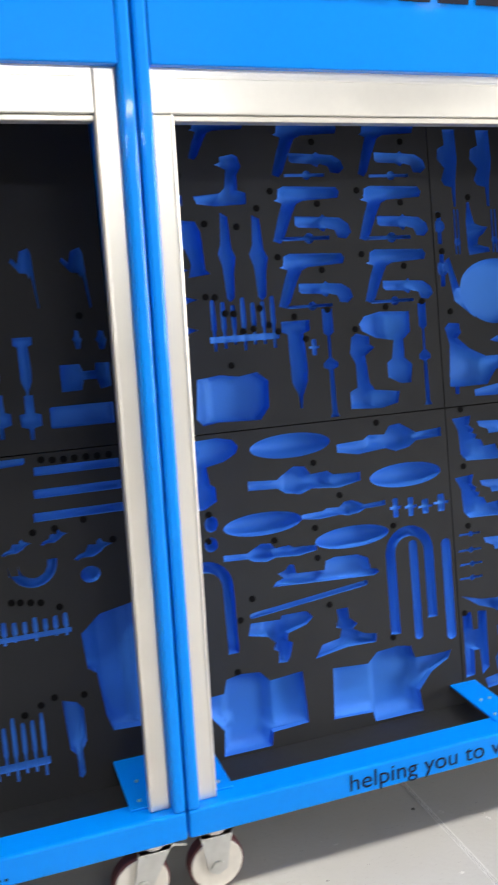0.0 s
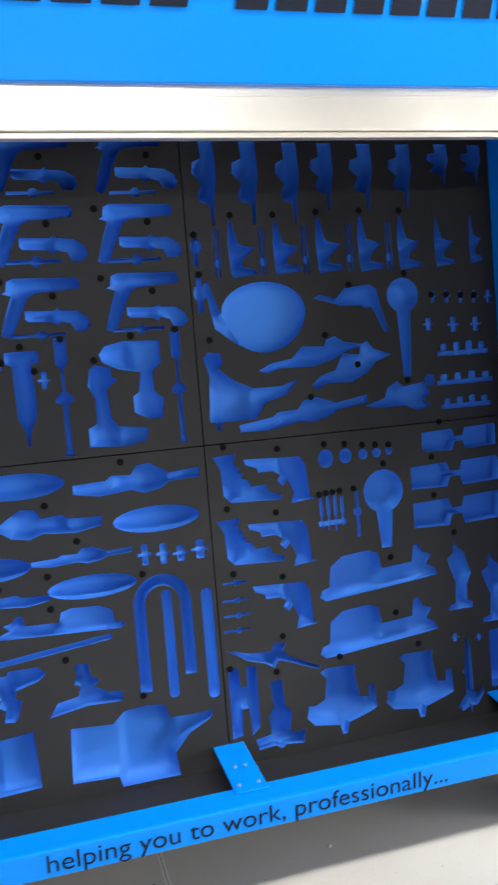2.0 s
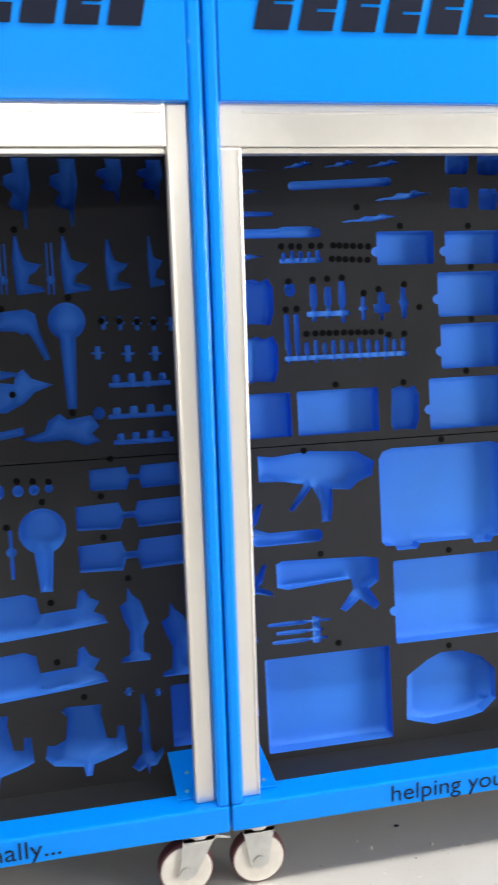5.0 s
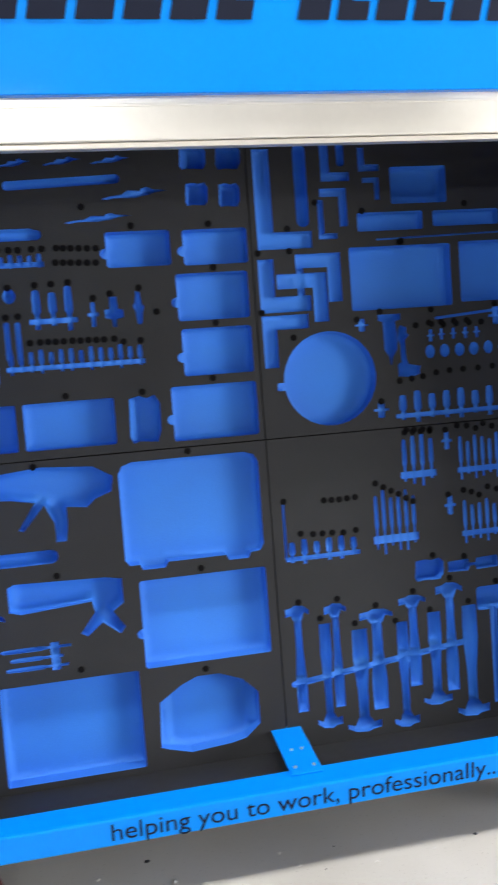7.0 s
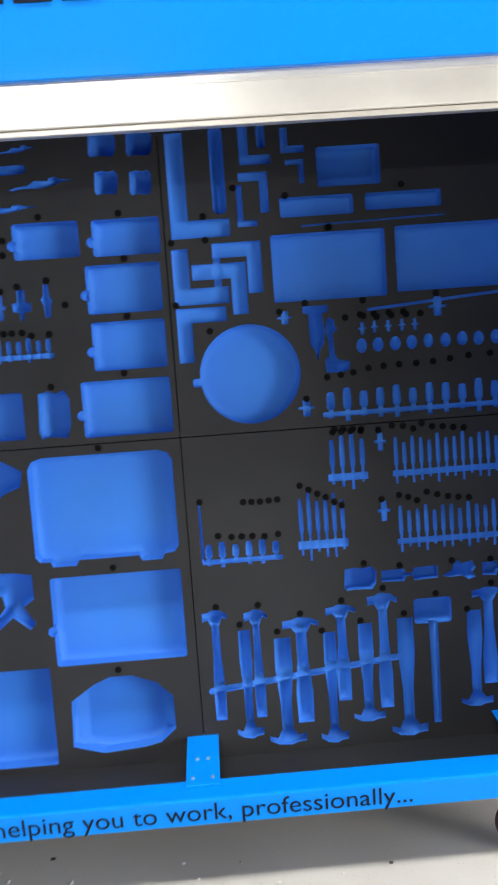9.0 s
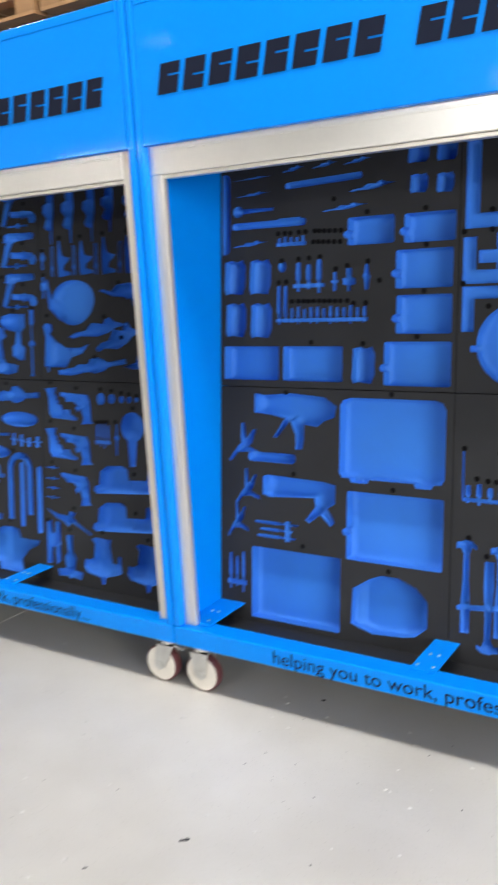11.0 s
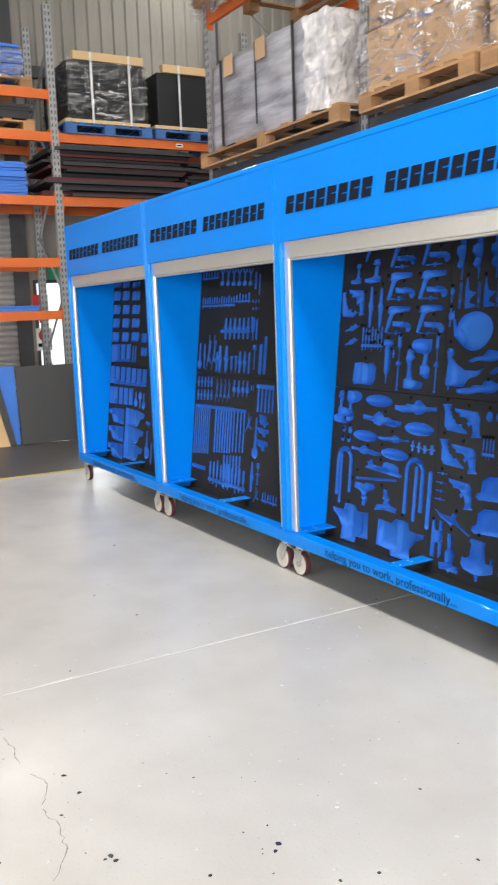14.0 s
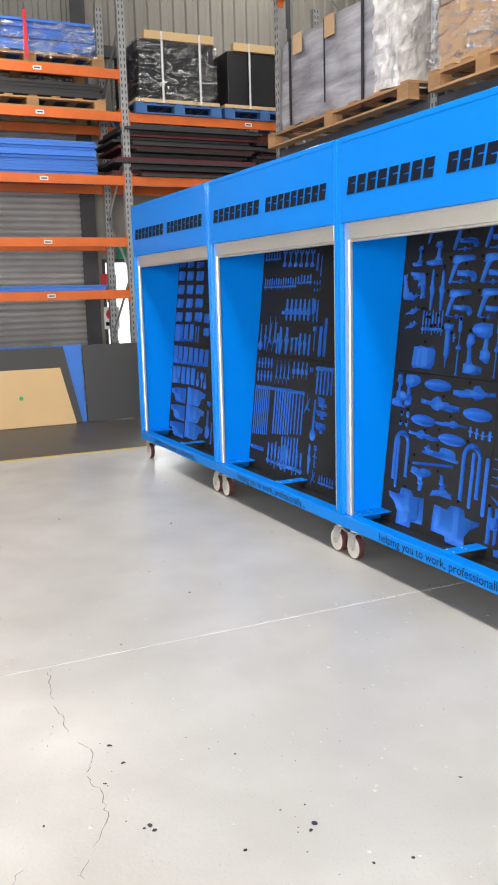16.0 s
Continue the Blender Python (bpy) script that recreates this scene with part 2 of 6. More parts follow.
def cyl(m, r, depth, seg=24, bevel=0.0, r2=None):
    bm = bmesh.new()
    cyl_into(bm, m, r, depth, seg, r2)
    if bevel:
        es = [e for e in bm.edges if len(e.link_faces) == 2 and any(len(f.verts) > 4 for f in e.link_faces)]
        bmesh.ops.bevel(bm, geom=es, offset=bevel, segments=2, affect="EDGES", profile=0.5)
    return bm


def prism(points, d0, d1):
    """A plate: outline in x, z, between depths d0 and d1 in y."""
    bm = bmesh.new()
    a = [bm.verts.new((x, d0, z)) for x, z in points]
    b = [bm.verts.new((x, d1, z)) for x, z in points]
    bm.faces.new(a)
    bm.faces.new(b[::-1])
    n = len(points)
    for i in range(n):
        bm.faces.new((a[i], b[i], b[(i + 1) % n], a[(i + 1) % n]))
    bmesh.ops.recalc_face_normals(bm, faces=bm.faces)
    return bm


def empty(name, m, label, category, group=""):
    ob = new(name)
    ob.matrix_basis = m
    return tagged(ob, label, category, group)


# ---- floor, walls, roof ----
FRONT, PITCH, FIRST = 1.755, 1.819, -3.188
XW, XE, YS, YN, ROOF = -7.6, 13.0, -14.0, 9.0, 7.0
tagged(part("floor", box(-3.70, XE, YS, YN, -0.15, 0), M_FLOOR), "pale grey painted concrete floor, scuffed and gritty", "floor", kind="structure")
tagged(part("floor_bare", box(XW, -3.70, YS, YN, -0.15, -0.003), M_BARE), "dark bare concrete floor beyond the painted area", "floor", kind="structure")
tagged(part("floor_line", box(-3.76, -3.695, YS, YN, -0.1, 0.0015), M_YELLOW), "worn yellow line at the edge of the paint", "floor marking", kind="structure")
joint = tagged(part("floor_joint", box(1.1485, 1.1515, YS, YN, -0.01, 0.0012), M_CRACK), "saw-cut joint with pale worn edges across the floor", "floor joint", kind="structure")
for x in (1.1462, 1.1538):
    part("worn_edge", box(x - 0.0024, x + 0.0024, YS, YN, -0.01, 0.0010), M_GROOVE, joint)


def ribbed(y0, y1, z0, z1, step, depth, vertical=True, flat=0.6):
    """Profiled sheet in the y, z plane facing +x."""
    bm = bmesh.new()
    a0, a1 = (y0, y1) if vertical else (z0, z1)
    prof, a = [], a0
    while a < a1:
        for k, d in (((0, 0), (flat * 0.5, 0), (flat * 0.5 + 0.1, depth), (0.9, depth)) if vertical else ((0, 0), (.12, depth * .55), (.35, depth * .95), (.55, depth), (.8, depth * .7), (.95, depth * .2))):
            if a + k * step <= a1:
                prof.append((a + k * step, d))
        a += step
    b0, b1 = (z0, z1) if vertical else (y0, y1)
    rows = [[bm.verts.new((d, a, b) if vertical else (d, b, a)) for a, d in prof] for b in (b0, b1)]
    for i in range(len(prof) - 1):
        bm.faces.new((rows[0][i], rows[0][i + 1], rows[1][i + 1], rows[1][i]))
    return bm


bm = box(XW - 0.25, XW - 0.05, YS, 2.72, 0, ROOF)
box_into(bm, XW - 0.25, XW - 0.05, 3.72, YN, 0, ROOF)
box_into(bm, XW - 0.25, XW - 0.05, 2.72, 3.72, 2.05, ROOF)
wall_w = tagged(part("wall_west", bm, M_CLAD), "grey-brown steel shed wall", "wall", kind="structure")
clad = part("cladding", ribbed(YS, YN, 3.9, ROOF, 0.19, 0.03), M_CLAD, wall_w)
clad.location = (XW, 0, 0)
bm = box(XE, XE + 0.2, YS, -7.9, 0, ROOF)
box_into(bm, XE, XE + 0.2, -2.1, YN, 0, ROOF)
box_into(bm, XE, XE + 0.2, -7.9, -2.1, 4.2, ROOF)
tagged(part("wall_east", bm, M_WALL), "pale shed wall with an open vehicle door", "wall", kind="structure")
tagged(part("ground", box(XE, XE + 40, -40, 40, -0.15, -0.01), M_BARE), "grey concrete yard outside the open door", "ground", kind="structure")
for nm, args in (("wall_south", (XW, XE, YS - 0.2, YS, 0, ROOF)), ("wall_north", (XW, XE, YN, YN + 0.2, 0, ROOF))):
    tagged(part(nm, box(*args), M_WALL), "pale painted shed wall", "wall", kind="structure")
tagged(part("ceiling", box(XW, XE, YS, YN, ROOF, ROOF + 0.15), M_WALL), "pale insulated metal shed roof lining", "ceiling", kind="structure")

roller = tagged(part("roller_door", ribbed(-2.6, 2.42, 0.0, 3.9, 0.085, 0.034, vertical=False), M_ROLLER), "closed grey ribbed steel roller door", "roller door", kind="structure")
roller.location = (XW + 0.05, 0, 0)
for y in (2.5, 5.6):
    bm = bmesh.new()
    for x0, x1, w in ((0, 0.015, 0.1), (0.015, 0.185, 0.006), (0.185, 0.2, 0.1)):
        box_into(bm, XW + x0, XW + x1, y - w, y + w, 0, ROOF)
    tagged(part("column", bm, M_COL), "dark steel I-section wall column", "column", kind="structure")
tagged(part("girt", box(XW, XW + 0.08, YS, YN, 4.75, 4.9), M_COL), "dark steel wall girt", "girt", kind="structure")


for x, y, z in HIGH_BAYS:
    hb = empty("high_bay_lamp", pose(x, y, z), "grey bell-shaped high-bay lamp hung from the roof", "ceiling lamp", "high-bay lamps")
    part("bell", cyl(pose(0, 0, 0.16), 0.25, 0.26, 24, 0.0, 0.10), M_COL, hb)
    part("stem", cyl(pose(0, 0, (ROOF - z + 0.29) / 2), 0.012, ROOF - z - 0.29, 8), M_COL, hb)
for x, y, z in TUBES:
    tb = empty("tube_lamp", pose(x, y, z), "long white tube lamp fitting", "ceiling lamp", "tube lamps")
    part("housing", box(-1.12, 1.12, -0.08, 0.06, 0.07, 0.13, 0.006), M_SIGNW, tb)
    for dx in (-0.9, 0.9):
        part("hanger", cyl(pose(dx, 0, (ROOF - z + 0.13) / 2), 0.006, ROOF - z - 0.13, 8), M_COL, tb)


# ---- tool cabinets ----
Z_RAIL0, Z_RAIL1, Z_HEAD0, Z_HEAD1, Z_OPEN = 0.187, 0.258, 1.880, 2.322, 1.792
DEEP = 0.86
SLOPE = 0.112
FOAM_Z, FOAM_Y = 0.234, 0.2698


def text_mesh(words):
    data = bpy.data.curves.new("lettering", "FONT")
    data.body, data.size, data.align_x = words, 0.064, "LEFT"
    tmp = new("lettering_tmp", data)
    me = bpy.data.meshes.new_from_object(tmp.evaluated_get(bpy.context.evaluated_depsgraph_get()))
    bpy.data.objects.remove(tmp)
    return me


def slogan_words():
    """Each word of the slogan as a mesh in its place along the line."""
    words, done, made = "helping you to work, professionally...".split(), "", []
    full = max(v.co.x for v in text_mesh(" ".join(words)).vertices)
    for w in words:
        start = max((v.co.x for v in text_mesh(done + w).vertices)) - max(v.co.x for v in text_mesh(w).vertices)
        me = text_mesh(w)
        for v in me.vertices:
            v.co = ((v.co.x + start) * 1.005 / full, 0.0, v.co.y)
        me.materials.clear()
        me.materials.append(M_INK)
        made.append(me)
        done += w + " "
    return made


SLOGAN = slogan_words()


def caster(parent, x, y, trail, brake):
    c = empty("caster", pose(x, y, 0), "", "")
    c.parent = parent
    R = 0.07
    part("top_plate", box(-0.05, 0.05, -0.045, 0.045, 0.178, 0.187, 0.002), M_ZINC, c)
    part("swivel", cyl(pose(0, 0, 0.168), 0.034, 0.02, 20), M_ZINC, c)
    fork = bmesh.new()
    for s in (-1, 1):
        vs = [(-0.04, 0.16), (0.04, 0.16), (trail + 0.022, 0.06), (trail, 0.048), (trail - 0.022, 0.06)]
        q = prism(vs, s * 0.026, s * 0.030)
        me = bpy.data.meshes.new("tmp")
        q.to_mesh(me)
        q.free()
        fork.from_mesh(me)
        bpy.data.meshes.remove(me)
    box_into(fork, -0.04, 0.04, -0.03, 0.03, 0.152, 0.160)
    part("fork", fork, M_ZINC, c)
    part("tyre", cyl(pose(trail, 0, R, 90), R, 0.036, 32, 0.006), M_TYRE, c, "maroon wheel tread")
    part("wheel", cyl(pose(trail, 0, R, 90), R * 0.93, 0.041, 32, 0.004), M_NYLON, c, "cream nylon wheel")
    part("hub", cyl(pose(trail, 0, R, 90), 0.016, 0.068, 16), M_ZINC, c)
    if brake:
        part("brake_pedal", prism([(-0.045, 0.165), (0.0, 0.172), (0.075, 0.150), (0.078, 0.144), (0.0, 0.160)], -0.024, 0.024), M_ZINC, c, "zinc brake pedal")
    return c


def brand_bars(parent):
    """The brand's lettering on the header, as plain dark blocks."""
    z0, h, lean = 2.021, 0.088, 0.22
    for start, end, count in ((0.108, 0.866, 8), (0.945, 1.712, 9)):
        step = (end - start) / count
        for i in range(count):
            x0, w = start + i * step, step * 0.80
            bm = bmesh.new()
            cut = 0.42 if i % 2 else 0.56
            for a, b_, k in ((0.0, cut, 1.0), (cut, cut + 0.07, 0.45), (cut + 0.07, 1.0, 1.0)):
                q = [bm.verts.new((x0 + lean * h * t + dx, -0.0025, z0 + h * t)) for t, dx in ((a, 0), (a, w * k), (b_, w * k), (b_, 0))]
                bm.faces.new(q)
            part("brand_bar", bm, M_INK, parent)


def cabinet(index):
    x = FIRST + PITCH * index
    W = PITCH
    cab = empty("tool_cabinet", pose(x, FRONT, 0), "bright blue steel mobile tool cabinet with raised roller shutter, on casters", "tool cabinet", "row of tool cabinets")
    g = 0.0025
    # side panels and back
    part("side_panel", box(g, 0.018, 0.053, DEEP, Z_RAIL0, Z_HEAD1 - 0.01), M_BLUE, cab)
    part("side_panel", box(W - 0.018, W - g, 0.053, DEEP, Z_RAIL0, Z_HEAD1 - 0.01), M_BLUE, cab)
    part("back_panel", box(0.018, W - 0.018, DEEP - 0.02, DEEP - 0.002, Z_RAIL1, Z_HEAD1 - 0.01), M_BLUE, cab)
    part("top_panel", box(0.018, W - 0.018, 0.05, DEEP - 0.02, Z_HEAD1 - 0.03, Z_HEAD1 - 0.012), M_BLUE, cab)
    part("tray", box(0.018, W - 0.018, 0.075, DEEP - 0.02, Z_RAIL0 + 0.006, 0.200), M_DARK, cab, "black cabinet floor")
    # front: posts, header, bottom rail
    part("post", box(g, 0.032, 0, 0.05, Z_RAIL1 - 0.001, Z_HEAD1, 0.008), M_BLUE, cab)
    part("post", box(W - 0.032, W - g, 0, 0.05, Z_RAIL1 - 0.001, Z_HEAD1, 0.008), M_BLUE, cab)
    head = part("header_panel", box(0.0328, W - 0.0328, 0.001, 0.05, Z_HEAD0, Z_HEAD1, 0.003), M_BLUE, cab)
    part("top_fold", box(0.0355, W - 0.0355, -0.0012, 0.010, Z_HEAD1 - 0.030, Z_HEAD1 - 0.003, 0.001), M_BLUE, head)
    part("bottom_rail", box(g, W - g, 0, 0.082, Z_RAIL0, Z_RAIL1, 0.006), M_BLUE, cab)
    # shutter tracks and the rolled-up shutter's bottom bar
    for s0, s1, lip in ((0.0325, 0.081, 0.0755), (W - 0.081, W - 0.0325, W - 0.0755)):
        top = Z_OPEN if s0 < 0.5 else Z_HEAD0 + 0.003
        tr = part("shutter_track", box(s0, s1, 0.028, 0.052, Z_RAIL1, top, 0.005), M_ALU, cab, "cream aluminium shutter track")
        part("track_lip", box(lip - 0.0025, lip + 0.0025, 0.0255, 0.028, Z_RAIL1 + 0.004, Z_OPEN, 0.001), M_ALU, tr)
    hd = part("shutter_hood", box(0.0325, W - 0.0815, 0.027, 0.085, Z_OPEN, Z_HEAD0 + 0.004, 0.004), M_SHUT, cab, "cream shutter hood")
    part("hood_lip", box(0.086, W - 0.086, 0.0245, 0.0275, Z_HEAD0 - 0.020, Z_HEAD0 - 0.014, 0.001), M_SHUT, hd)
    part("shutter_edge", box(0.0815, W - 0.0815, 0.036, 0.075, Z_OPEN - 0.013, Z_OPEN - 0.0005, 0.003), M_ALU, cab, "grey shutter bottom bar")
    # floor brackets with rivets
    for b0, b1 in ((0.020, 0.128), (0.868, 0.952), (W - 0.122, W - 0.020)):
        br = part("bracket", box(b0, b1, 0.05, 0.305, Z_RAIL1, Z_RAIL1 + 0.006, 0.002), M_BLUE, cab, "blue folded steel bracket")
        mid = (b0 + b1) / 2
        for dx, y in ((-0.025, 0.078), (0.025, 0.078), (-0.014, 0.16), (0.014, 0.16)):
            part("rivet", cyl(pose(mid + dx, y, Z_RAIL1 + 0.0075), 0.0045, 0.004, 10), M_ZINC, br)
    # lettering
    for me in SLOGAN:
        word = new("slogan_word", me)
        word.parent = cab
        word.location = (0.408, -0.0018, 0.2035)
    if index == 2:
        latch = part("latch", box(W - 0.0225, W - 0.0185, 0.135, 0.235, 1.445, 1.461, 0.001), M_SIGNW, cab, "small white latch plate")
        part("latch_bolt", box(W - 0.030, W - 0.0185, 0.172, 0.192, 1.385, 1.505, 0.002), M_ZINC, latch)
    brand_bars(cab)
    for cx, cy, tr, brk in ((0.075, 0.065, 0.0, False), (W - 0.075, 0.065, -0.035, True), (0.075, DEEP - 0.08, 0.03, False), (W - 0.075, DEEP - 0.08, -0.03, False)):
        caster(cab, cx, cy, tr, brk)
    return cab


CABINETS = [cabinet(i) for i in range(4)]

# ---- foam panels with tool pockets ----
U0, UM, U1, V0, VM, V1 = 0.022, 0.9125, 1.797, -0.034, 0.836, 1.64
THICK = 0.07


def rrect(w, h, r, n=4):
    r = min(r, w / 2 - 1e-4, h / 2 - 1e-4)
    return [(sx * (w / 2 - r) + r * math.cos(a + i * math.pi / 2 / n), sy * (h / 2 - r) + r * math.sin(a + i * math.pi / 2 / n))
            for sx, sy, a in ((1, 1, 0), (-1, 1, math.pi / 2), (-1, -1, math.pi), (1, -1, 1.5 * math.pi)) for i in range(n + 1)]


def ring(rx, ry, n=28, a0=0.0, a1=360.0):
    return [(rx * math.cos(radians(a0 + (a1 - a0) * i / n)), ry * math.sin(radians(a0 + (a1 - a0) * i / n))) for i in range(n if a1 - a0 == 360 else n + 1)]


def shift(pts, dx, dy):
    return [(x + dx, y + dy) for x, y in pts]


